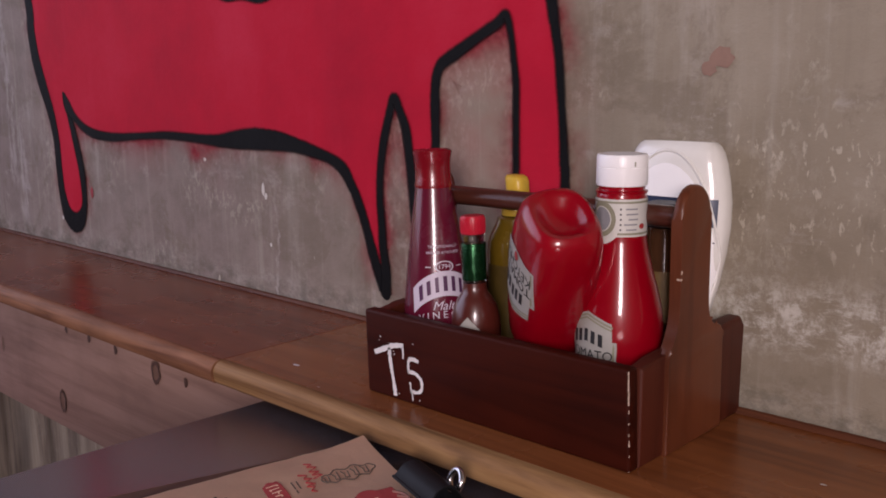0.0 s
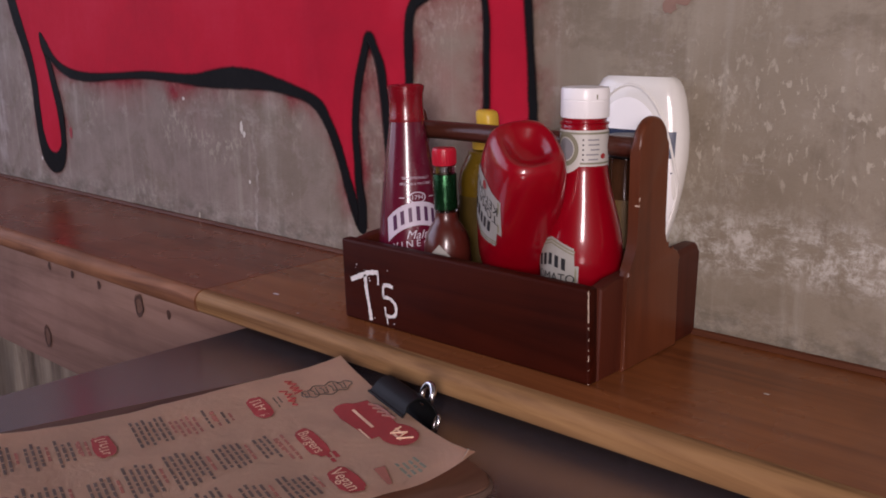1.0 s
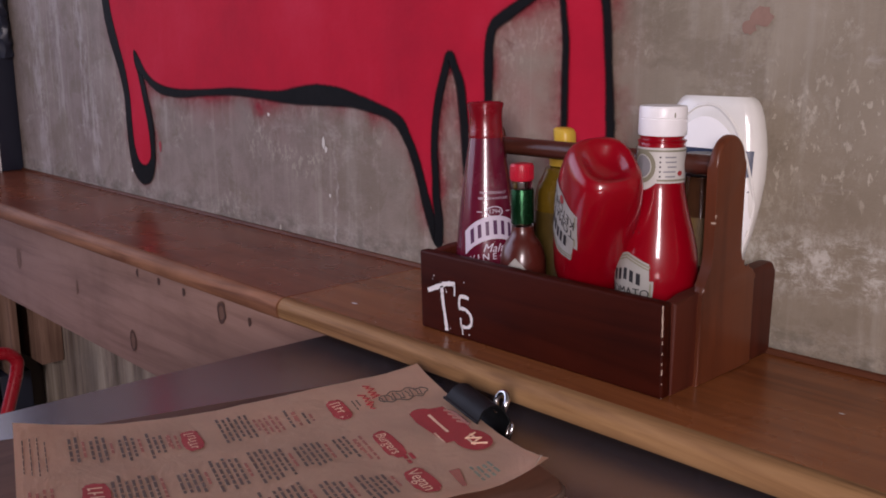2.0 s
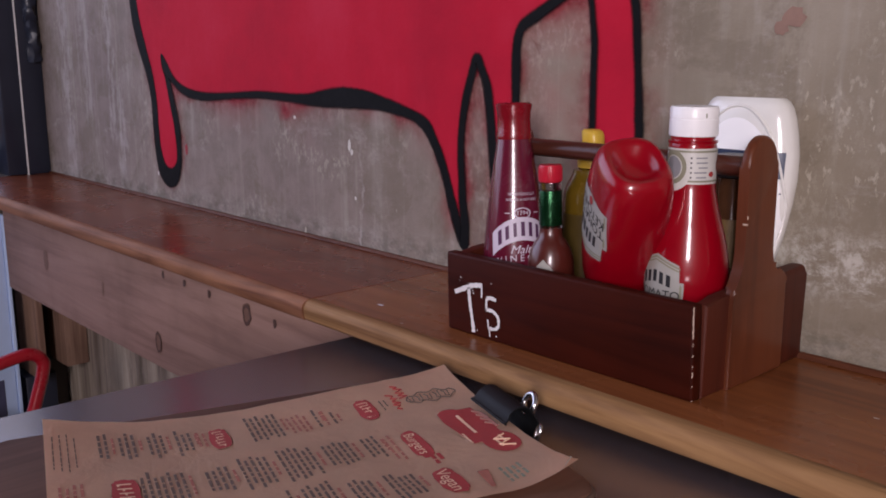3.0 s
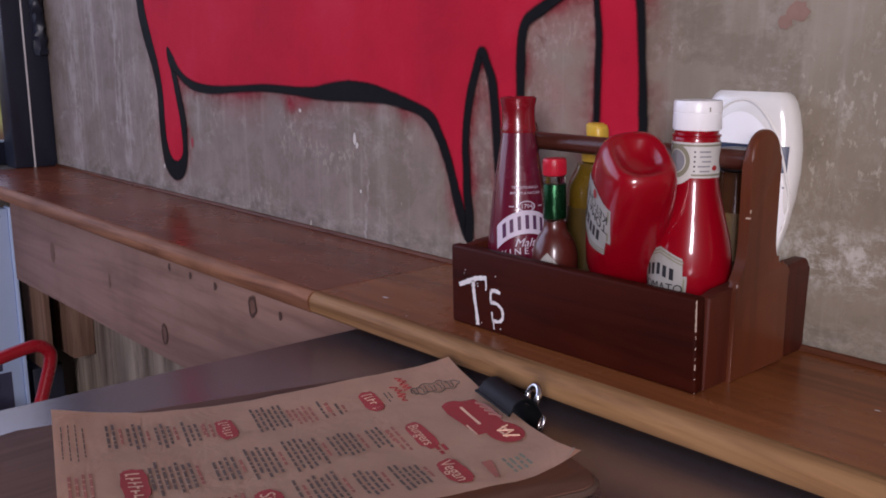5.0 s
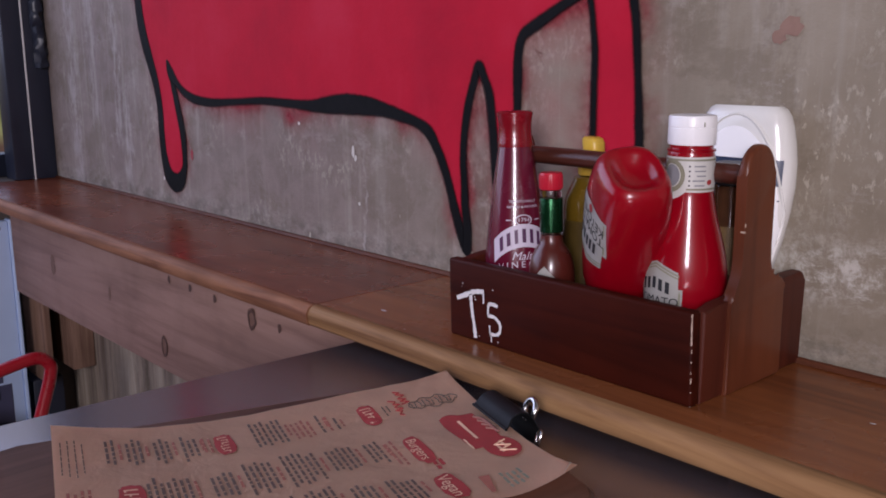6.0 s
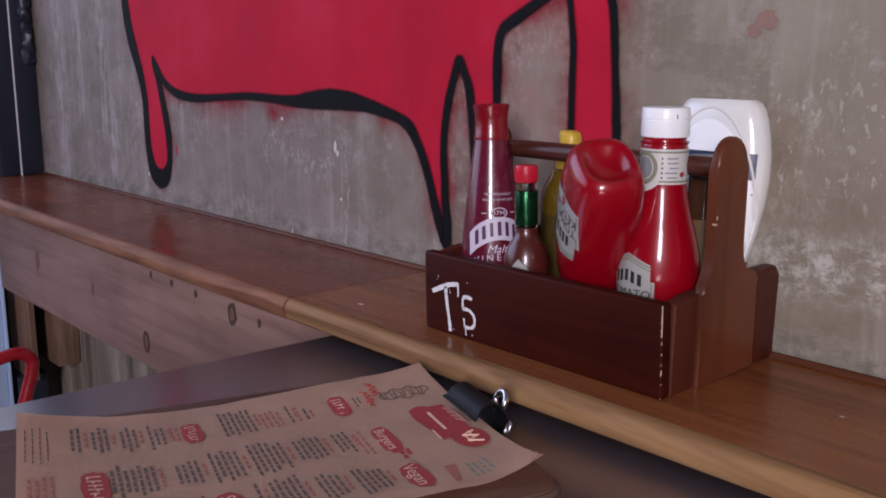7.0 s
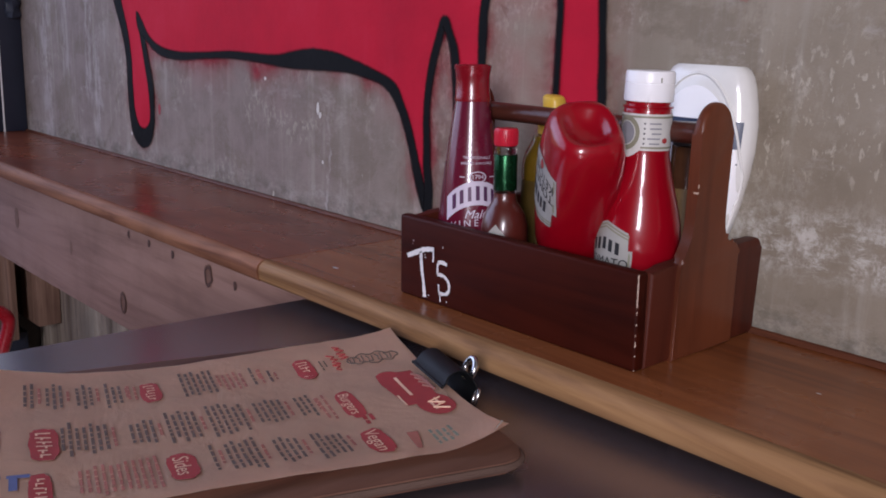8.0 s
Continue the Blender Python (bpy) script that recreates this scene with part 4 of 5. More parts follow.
for row, (q, v0, n) in enumerate(((0.052, 0.016, 9), (0.061, 0.030, 10))):
    tube([place(v0 + 0.0030 * k + 0.0009 * hand_r.uniform(-1, 1), q + hand_r.uniform(0.0012, 0.0042) * (-1) ** k) for k in range(n)], 0.00055, 5, bm=scrib)
paragraph(scrib, 0.067, 0.148, 2, 0.018, 0.0045, 0.0028, seed=301)
grey_lines = bmesh.new()
paragraph(grey_lines, 0.068, 0.044, 2, 0.024, 0.0036, 0.0010, seed=303)
tagged(part("grey_print", grey_lines, M_PRINT, menu, "small grey scribble", False), kind="stuff")
tagged(part("red_scribble", scrib, M_PRINTRED, menu, "red scribbled heading", False), kind="stuff")
bm = strip_patch(on_sheet(0.0008), 0.180, 0.204, lambda q: 0.048 + 0.25 * (q - 0.18), lambda q: 0.056 + 0.05 * (q - 0.18), 6, 1)
part("carrot_drawing", bm, M_PRINTPALE, menu, "small orange-red drawing", False)
bm = bmesh.new()
paragraph(bm, 0.028, 0.192, 4, 0.022, 0.0042, 0.0018, seed=302)
tagged(part("green_print", bm, M_PRINTGREEN, menu, "faint green print", False), kind="stuff")
part("blue_figures", bars(on_sheet(0.0007), [(0.162, 0.281, 0.004, 0.012), (0.171, 0.2835, 0.014, 0.0045), (0.162, 0.296, 0.004, 0.012), (0.171, 0.2985, 0.014, 0.0045)]), M_PRINTBLUE, menu, "blue printed figures", False)

CU, CV = -0.005, 0.097           # middle of the clip on the sheet
clip = thing("binder_clip", pose(OX + UX * CU + VX * CV, OY + UY * CU + VY * CV, T + 0.0130, 0, 0, math.degrees(math.atan2(VY, VX))), "black spring-steel clip with chrome loops gripping the clipboard", "clip")
sec = spline([(-0.0135, 0.0075), (-0.0105, 0.0098), (-0.006, 0.0142), (0.001, 0.0165), (0.008, 0.0140), (0.0120, 0.0070), (0.0125, -0.001), (0.0095, -0.0085), (0.003, -0.0122), (-0.005, -0.0118), (-0.012, -0.0080)], 5)
inner = [(0.0002 + p * 0.90, 0.001 + q * 0.89) for p, q in sec]
lo, hi = -0.024, 0.038
bm = bmesh.new()
cut = lambda x, q: x - (0.010 * min(1.0, max(0.0, q / 0.012)) if x > 0 else 0.0)      # the end slants back
va = [[bm.verts.new((cut(x, q), p, q)) for p, q in sec] for x in (lo, hi)]
vb = [[bm.verts.new((cut(x, q), p, q)) for p, q in inner] for x in (lo, hi)]
m_ = len(sec)
for i in range(m_ - 1):
    bm.faces.new((va[0][i], va[0][i + 1], va[1][i + 1], va[1][i]))
    bm.faces.new((vb[0][i], vb[1][i], vb[1][i + 1], vb[0][i + 1]))
    for s in (0, 1):
        bm.faces.new((va[s][i], va[s][i + 1], vb[s][i + 1], vb[s][i]))
for i in (0, m_ - 1):
    bm.faces.new((va[0][i], va[1][i], vb[1][i], vb[0][i]))
part("spring_body", bm, M_CLIP, clip)
part("jaw_roll", tube([(lo, -0.0137, 0.0072), (hi - 0.006, -0.0137, 0.0072)], 0.0011, 10), M_CLIP, clip)
ringp = [(0.0125 + 0.0072 * math.cos(t), 0.0165 + 0.003 * math.sin(t), 0.0110 + 0.0070 * math.sin(t)) for t in (2 * math.pi * k / 24 for k in range(24))]
part("wire_loop", tube(ringp, 0.0024, 12, True), M_CHROME, clip, "chrome wire loop")
ringp = [(0.0375 + 0.0022 * math.cos(t), 0.010 + 0.002 * math.sin(t), -0.001 + 0.0048 * math.sin(t)) for t in (2 * math.pi * k / 24 for k in range(24))]
part("wire_loop", tube(ringp, 0.0014, 10, True), M_CHROME, clip, "chrome wire loop")


# ---- the wooden caddy ----
CL, CD, CH, TH = 0.2625, 0.161, 0.073, 0.012
caddy = thing("condiment_caddy", pose(0.0018 - CL, -CD - 0.0008, S), "dark stained wooden caddy on shelf, white T5 painted on front", "caddy")
part("base_panel", box(TH, CL - TH, TH, CD - TH, 0.0005, 0.0055), M_CADDYF, caddy)
panel_bm = box(0.0, CL, 0.0, TH, 0.0, CH, 0.0026, seg=3)
for vert in panel_bm.verts:          # the front has racked a little out of square
    vert.co.x -= 0.03 * vert.co.z
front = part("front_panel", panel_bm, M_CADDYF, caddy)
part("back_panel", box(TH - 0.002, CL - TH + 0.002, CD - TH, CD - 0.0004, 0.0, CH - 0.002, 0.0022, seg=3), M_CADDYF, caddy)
shoulder = [(TH + 0.0003, 0.0), (TH + 0.0003, CH - 0.0015), (0.030, CH + 0.0005), (CD - 0.030, CH + 0.0065)]
for k in range(7):
    a = math.pi / 2 * k / 6
    shoulder.append((CD - 0.0085 + 0.0085 * math.sin(a), CH - 0.001 + 0.0085 * math.cos(a)))
shoulder.append((CD, 0.0))
for x0, x1 in ((0.0005, TH + 0.0005), (CL - TH + 0.001, CL + 0.0006)):
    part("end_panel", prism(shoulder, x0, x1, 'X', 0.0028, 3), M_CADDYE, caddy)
prof = [(0.0415, 0.0), (0.0415, 0.060)] + spline([(0.0415, 0.066), (0.0432, 0.076), (0.0480, 0.084), (0.0520, 0.093), (0.0537, 0.104), (0.0540, 0.116)], 4) + [(0.0537, 0.164)]
for k in range(15):
    a = math.pi * k / 14
    prof.append((0.0745 - 0.0208 * math.cos(a), 0.168 + 0.0225 * math.sin(a)))
prof += [(0.0953, 0.164)] + spline([(0.0953, 0.112), (0.0962, 0.099), (0.1000, 0.089), (0.1080, 0.0835), (0.1180, 0.0815), (0.1215, 0.072)], 4) + [(0.1225, 0.0)]
for x0, w in ((TH + 0.0003, 0.0062), (CL - 0.0046, 0.0086)):
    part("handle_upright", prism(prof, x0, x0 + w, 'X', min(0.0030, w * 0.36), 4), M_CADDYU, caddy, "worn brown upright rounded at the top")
part("dowel_handle", tube([(0.015, 0.0755, 0.1660), (CL - 0.004, 0.0755, 0.1660)], 0.0080, 20), M_DOWEL, caddy, "dark turned handle bar")

# T5 in loose brush strokes, with drips
rngs = random.Random(4)


def brush(points, width, seed):
    r = random.Random(seed)
    bm = bmesh.new()
    pts = spline(points, 8)
    rows = []
    for i, (x, z) in enumerate(pts):
        a, c = pts[max(i - 1, 0)], pts[min(i + 1, len(pts) - 1)]
        d = Vector((c[0] - a[0], c[1] - a[1])).normalized()
        w = width / 2 * r.uniform(0.72, 1.15)
        rows.append([bm.verts.new((x - d.y * q, -0.0006, z + d.x * q)) for q in (-w, w * r.uniform(0.8, 1.1))])
    for a, b in zip(rows, rows[1:]):
        bm.faces.new((a[0], b[0], b[1], a[1]))
    return bm


for k, (pts, w) in enumerate([([(0.0102, 0.0370), (0.0217, 0.0418), (0.0341, 0.0470), (0.0456, 0.0489)], 0.0040), ([(0.0284, 0.0442), (0.0303, 0.0289), (0.0332, 0.0155), (0.0351, 0.0036)], 0.0038),
                              ([(0.0447, 0.0480), (0.0451, 0.0413), (0.0447, 0.0375)], 0.0018), ([(0.0628, 0.0384), (0.0571, 0.0394), (0.0514, 0.0384)], 0.0032), ([(0.0514, 0.0384), (0.0509, 0.0327), (0.0514, 0.0279)], 0.0024),
                              ([(0.0509, 0.0279), (0.0590, 0.0279), (0.0652, 0.0236), (0.0662, 0.0165), (0.0619, 0.0122), (0.0533, 0.0117)], 0.0030), ([(0.0547, 0.0117), (0.0557, 0.0041)], 0.0014), ([(0.0528, 0.0193), (0.0537, 0.0117)], 0.0020)]):
    part("painted_stroke", brush(pts, w * 1.12, k), M_WHITEPAINT, front, "chalky white hand-painted stroke", False)
spat = bmesh.new()
for k in range(12):
    x, z, r_ = rngs.choice((0.020, 0.029, 0.037, 0.064, 0.054)) + rngs.uniform(-0.004, 0.004), rngs.choice((0.050, 0.007, 0.041, 0.048)) + rngs.uniform(-0.003, 0.003), rngs.uniform(0.0003, 0.0008)
    spat.faces.new([spat.verts.new((x + r_ * math.cos(t), -0.0006, z + r_ * math.sin(t))) for t in (math.pi * q / 4 for q in range(8))])
tagged(part("paint_spatter", spat, M_WHITEPAINT, front, "tiny white paint spatter", False), kind="stuff")
chips = bmesh.new()
z = 0.001
while z < CH - 0.003:
    deep = z > 0.046 or 0.004 < z < 0.007 or 0.016 < z < 0.021
    h = rngs.uniform(0.0012, 0.004) if deep else rngs.uniform(0.0006, 0.0025)
    w = rngs.uniform(0.0002, 0.0012) if deep else rngs.uniform(0.00004, 0.0004)
    cx = CL - 0.0007 - 0.03 * z
    q = [(cx - w, 0.0004, z), (cx + 0.0004, 0.0008, z + 0.0003), (cx + 0.0005, 0.0008, z + h), (cx - w * rngs.uniform(0.1, 1), 0.0004, z + h * 0.85)]
    chips.faces.new([chips.verts.new(p) for p in q])
    z += h + (rngs.choice((-0.0003, -0.0002)) if deep else rngs.choice((0.0003, 0.003, 0.006, 0.010)))
part("worn_edge", chips, M_BAREWOOD, front, "chipped pale corner edge", False)
nick = bmesh.new()
for y, zz, r_ in ((0.0552, 0.131, 0.0016), (0.0550, 0.126, 0.0010)):
    box(CL + 0.0005, CL + 0.0042, y - 0.0012, y + 0.0008, zz - r_, zz + r_, 0.0004, nick, 1)
part("nick", nick, M_BAREWOOD, caddy, "small pale nick in the upright", False)

FLOOR = S + 0.0057               # inside of the caddy
BOTTLE = 0.983                   # all bottles a touch smaller than their drawn sections


# ---- bottles ----
def vinegar_bottle():
    ob = thing("vinegar_bottle", pose(-0.2215, -0.1115, FLOOR, 0, -1.8, 0) @ Matrix.Scale(BOTTLE, 4), "tapered maroon malt vinegar bottle with dark red cap in caddy", "bottle", "bottles in the caddy")
    prof = [(0.0, 0.0), (0.025, 0.0), (0.0295, 0.003), (0.0304, 0.012), (0.0308, 0.045), (0.0303, 0.060), (0.0281, 0.085), (0.0250, 0.110), (0.0215, 0.135), (0.0178, 0.158), (0.0160, 0.170), (0.0156, 0.173), (0.012, 0.175), (0.0, 0.175)]
    body = part("glass_body", lathe(prof, 56), M_PURPLE, ob)
    cap = [(0.0, 0.172), (0.0162, 0.1722), (0.0164, 0.175), (0.0156, 0.178), (0.0152, 0.190), (0.0155, 0.196), (0.0166, 0.201), (0.0168, 0.2035), (0.0155, 0.2045), (0.012, 0.2035), (0.0, 0.2025)]
    part("cap", lathe(cap, 48), M_CAPRED, ob, "dark red flared plastic cap")
    A = -31
    on = lambda lift: round_wall(prof, A, lift)
    arc = lambda u: 0.0925 - 17.0 * u * u
    lab = part("label_band", strip_patch(on(0.0004), -0.030, 0.030, lambda u: arc(u) - 0.0105, lambda u: arc(u) + 0.0105, 26, 3), M_PALEINK, body, "arched pale lilac band")
    gap = random.Random(6)
    for k in range(7):
        u, w, h = -0.0215 + 0.0071 * k, gap.uniform(0.0040, 0.0050), 0.0062 * gap.uniform(0.92, 1.05)
        bm = strip_patch(on(0.0009), u - w * 0.38, u + w * 0.38, lambda q: arc(q) - h, lambda q: arc(q) + h, 3, 1)
        part("brand_bar", bm, M_PURPLEINK, lab, "plain plum bar", False)
    seal = part("oval_seal", ring_patch(on(0.0005), 0.0, 0.1065, 0.0080, 0.0050, 0.84), M_PALEINK, body, "", False)
    part("year", lettering("1794", 0.0056, on(0.0006), 0.0, 0.1065), M_PALEINK, seal, "", False)
    part("print_line", lettering("TRADITIONALLY", 0.0034, on(0.0006), 0.0, 0.1235), M_PALEINK, body, "small pale print", False)
    part("print_line", lettering("BREWED & MATURED", 0.0030, on(0.0006), 0.0, 0.1185), M_PALEINK, body, "small pale print", False)
    part("print_line", lettering("Malt", 0.0108, on(0.0006), -0.003, 0.0735, shear=0.35), M_PALEINK, body, "pale slanted script", False)
    part("print_line", lettering("V I N E G A R", 0.0086, on(0.0006), 0.0, 0.0660, bend=5.5), M_PALEINK, body, "pale spaced capitals", False)
    for s_ in (-1, 1):
        part("dash", bars(on(0.0006), [(s_ * 0.0138, 0.1065, 0.005, 0.0008)]), M_PALEINK, body, "", False)


def pepper_bottle():
    ob = thing("pepper_sauce_bottle", pose(-0.1690, -0.1215, FLOOR, 0, -2.0, 0) @ Matrix.Scale(BOTTLE, 4), "small glass pepper sauce bottle with green foil neck and red cap", "bottle", "bottles in the caddy")
    body = [(0.0, 0.0), (0.018, 0.0), (0.0203, 0.002), (0.0206, 0.010), (0.0206, 0.062), (0.0200, 0.070), (0.0178, 0.079), (0.0140, 0.086), (0.0108, 0.090), (0.0099, 0.095), (0.0097, 0.098), (0.0, 0.098)]
    b = part("sauce_body", lathe(body, 48), M_SAUCE, ob)
    neck = [(0.0, 0.0982), (0.0097, 0.0982), (0.0095, 0.104), (0.0093, 0.133), (0.0096, 0.138), (0.0, 0.138)]
    part("glass_neck", lathe(neck, 36), M_CLEAR, ob, "clear glass neck")
    part("sauce_column", lathe([(0.0, 0.0985), (0.0062, 0.0985), (0.0060, 0.131), (0.0, 0.132)], 20), M_SAUCE, ob)
    part("foil_sleeve", lathe([(0.0101, 0.1005), (0.0103, 0.101), (0.0102, 0.115), (0.0103, 0.1305), (0.0101, 0.131)], 40), M_FOIL, ob, "crinkled green foil sleeve")
    cap = [(0.0, 0.1385), (0.0095, 0.1385), (0.0101, 0.1395), (0.0101, 0.152), (0.0094, 0.1535), (0.0, 0.1535)]
    c = part("cap", lathe(cap, 40), M_CAPBRIGHT, ob, "bright red ribbed cap")
    ribs = bmesh.new()
    for k in range(28):
        a = 2 * math.pi * k / 28
        tube([(0.0101 * math.cos(a), 0.0101 * math.sin(a), 0.140), (0.0101 * math.cos(a), 0.0101 * math.sin(a), 0.1515)], 0.0004, 4, bm=ribs)
    part("ribs", ribs, M_CAPBRIGHT, c)
    on = lambda lift: round_wall(body, -68, lift)
    dia = part("diamond_label", strip_patch(on(0.0004), -0.020, 0.020, lambda u: 0.0515 - (0.020 - abs(u)), lambda u: 0.0515 + (0.020 - abs(u)) * 1.05, 16, 4), M_LABELSHADE, b, "white diamond label")
    part("diamond_line", strip_patch(on(0.0007), -0.014, 0.014, lambda u: 0.0628 - abs(u), lambda u: 0.0642 - abs(u), 16, 1), M_LABELEDGE, dia, "", False)


def keystone(on, cv, size, flip, body, words):
    """The cream shield label with olive border and plain brand bar."""
    f = -1 if flip else 1

    def place(lift):
        p = on(lift)
        return lambda u, v: p(f * u * size * (1 + 0.25 * min(0.0, v)), cv + f * v * size)

    def top(u):
        return 0.55 - 0.35 * abs(u) - 0.10 * u * u if abs(u) < 0.34 else (0.42 - 0.35 * (abs(u) - 0.34) if abs(u) < 0.43 else 0.12)
    lab = part("shield_label", strip_patch(place(0.0005), -0.5, 0.5, lambda u: -0.50 + 0.06 * abs(u), top, 44, 6), M_LABELSHADE, body, "cream shield-shaped label with olive border")
    part("border_line", strip_patch(place(0.0008), -0.46, 0.46, lambda u: top(u) - 0.060, lambda u: top(u) - 0.030, 60, 1), M_LABELEDGE, lab, "", False)
    part("border_line", strip_patch(place(0.0008), -0.42, 0.42, lambda u: top(u) - 0.105, lambda u: top(u) - 0.080, 60, 1), M_LABELEDGE, lab, "", False)
    for s in (-1, 1):
        part("border_line", bars(place(0.0008), [(s * 0.455, -0.19, 0.03, 0.50)]), M_LABELEDGE, lab, "", False)
    for k in range(5):
        u, q = -0.25 + 0.125 * k, place(0.0009)
        bm = strip_patch(q, u - 0.036, u + 0.036, lambda w: 0.10 - 0.25 * abs(w), lambda w: 0.29 - 0.25 * abs(w), 3, 1)
        part("brand_bar", bm, M_INK, lab, "plain black bar", False)
    for k, word in enumerate(words):
        q = place(0.0009)
        part("print_line", lettering(word, 0.21, q, 0.0, -0.11 - 0.17 * k), M_INK, lab, "", False)
    part("tomato_spot", ring_patch(place(0.0010), 0.0, -0.42, 0.07, 0.065), M_INKRED, lab, "", False)
    return lab


def ketchup_bottle():
    ob = thing("ketchup_bottle", pose(-0.0490, -0.0990, FLOOR), "upright red ketchup bottle with white cap and cream neck label", "bottle", "bottles in the caddy")
    ctrl = [(0.0, 0.0), (0.020, 0.0), (0.0245, 0.002), (0.0272, 0.008), (0.0290, 0.030), (0.0318, 0.060), (0.0325, 0.074), (0.0311, 0.090), (0.0274, 0.107), (0.0230, 0.123), (0.0198, 0.137), (0.0185, 0.146), (0.0182, 0.160), (0.0182, 0.172), (0.0178, 0.176), (0.0166, 0.180), (0.0166, 0.186), (0.0, 0.1862)]
    prof = spline(ctrl, 4)
    body = part("plastic_body", lathe(prof, 64), M_KETCHUP, ob)
    part("neck_ring", lathe([(0.0160, 0.1765), (0.0186, 0.1770), (0.0188, 0.1785), (0.0160, 0.1795)], 48), M_KETCHUP, ob)
    cap = [(0.0, 0.1820), (0.0181, 0.1822), (0.0186, 0.1835), (0.0185, 0.1950), (0.0182, 0.1953), (0.0182, 0.1958), (0.0185, 0.1961), (0.0184, 0.2030), (0.0176, 0.2046), (0.0, 0.2050)]
    c = part("cap", lathe(cap, 56), M_CAPWHITE, ob, "white flip-top cap with a fine seam")
    part("thumb_notch", box(0.0179, 0.0188, -0.0005, 0.0005, 0.1965, 0.2000, 0.0002), M_LABELEDGE, c).matrix_local = pose(0, 0, 0, 0, 0, -28)
    on = lambda lift: round_wall(prof, -104, lift)
    neck = part("neck_label", strip_patch(on(0.0004), -0.036, 0.060, lambda u: 0.1465 - (0.006 * max(0, 1 - (u / 0.012) ** 2)), lambda u: 0.1735, 50, 3), M_NECK, body, "cream neck label with olive roundel")
    part("label_line", strip_patch(on(0.0007), -0.036, 0.060, lambda u: 0.1705, lambda u: 0.1720, 50, 1), M_LABELEDGE, neck, "", False)
    part("label_line", strip_patch(on(0.0007), 0.0125, 0.060, lambda u: 0.1480, lambda u: 0.1495, 30, 1), M_LABELEDGE, neck, "", False)
    part("roundel", ring_patch(on(0.0008), 0.0, 0.1590, 0.0112, 0.0130, 0.72), M_LABELEDGE, neck, "", False)
    part("roundel_mark", ring_patch(on(0.0008), 0.0, 0.1590, 0.0072, 0.0085), M_FINE, neck, "", False)
    rr = random.Random(3)
    part("fine_print", bars(on(0.0008), [(0.0225 + rr.uniform(-0.001, 0.002), 0.1665 - 0.0037 * k, 0.010 * rr.uniform(0.7, 1.0), 0.0011) for k in range(5)]), M_FINE, neck, "", False)
    part("fine_print", bars(on(0.0008), [(0.0145, 0.1665 - 0.0037 * k, 0.0013, 0.0013) for k in range(5)]), M_INK, neck, "", False)
    part("red_spot", ring_patch(on(0.0009), 0.0305, 0.1540, 0.0024, 0.0020), M_INKRED, neck, "", False)
    keystone(lambda lift: round_wall(prof, -102, lift), 0.0665, 0.048, False, body, ("TOMATO", "KETCHUP"))


def squeezy_ketchup():
    foot = Vector((-0.1417, -0.0748, FLOOR + 0.0115))
    head = Vector((-0.0735, -0.1425, FLOOR + 0.1535))
    z = (head - foot).normalized()
    wide = Vector((0.83, -0.56, 0)).normalized()
    wide = (wide - z * wide.dot(z)).normalized()
    m = Matrix((wide, z.cross(wide), z)).transposed().to_4x4()
    m.translation = foot
    m = m @ Matrix.Scale(BOTTLE, 4)
    ob = thing("squeezy_ketchup_bottle", m, "red squeezy ketchup bottle standing on its cap, leaning forward", "bottle", "bottles in the caddy")
    part("cap", lathe([(0.0, 0.0), (0.017, 0.0), (0.019, 0.002), (0.019, 0.020), (0.017, 0.022), (0.0, 0.022)], 40), M_CAPWHITE, ob, "white flat cap, downwards")
    rings = [(0.0150, 0.0150, 2.0, 0.0222, 0), (0.0170, 0.0165, 2.0, 0.030, 0), (0.0235, 0.0205, 2.1, 0.040, 0), (0.0312, 0.0254, 2.2, 0.050, 0), (0.0358, 0.0284, 2.2, 0.060, 0), (0.0384, 0.0300, 2.3, 0.078, 0), (0.0392, 0.0305, 2.5, 0.105, 0), (0.0392, 0.0304, 2.7, 0.122, 0),
             (0.0386, 0.0300, 2.8, 0.136, 0.0004), (0.0370, 0.0293, 2.9, 0.148, 0.0012), (0.0348, 0.0282, 2.9, 0.158, 0.0022), (0.0322, 0.0264, 2.9, 0.1662, 0.0030), (0.0294, 0.0241, 2.8, 0.1702, 0.0034), (0.0262, 0.0214, 2.7, 0.1720, 0.0036), (0.0230, 0.0187, 2.6, 0.1716, 0.0036), (0.0198, 0.0160, 2.5, 0.1694, 0.0036), (0.0160, 0.0128, 2.3, 0.1660, 0.0036), (0.0110, 0.0087, 2.1, 0.1634, 0.0036), (0.0050, 0.0038, 2.0, 0.1624, 0.0036)]
    rings = [(a, b, e, 0.022 + (h - 0.022) * 1.130, x) for a, b, e, h, x in rings]
    body = part("plastic_body", loft(rings, 72), M_KETCHUP, ob)

    def on(lift):
        zs = [r[3] for r in rings[:11]]

        def place(u, v):
            a, b = (float(np.interp(v, zs, [r[k] for r in rings[:11]])) for k in (0, 1))
            e = float(np.interp(v, zs, [r[2] for r in rings[:11]]))
            x = max(-a * 0.999, min(a * 0.999, u))
            return (x, -(b * (1 - (abs(x) / a) ** e) ** (1 / e) + lift), v)
        return place
    keystone(on, 0.129, 0.058, True, body, ("TOMATO", "KETCHUP"))


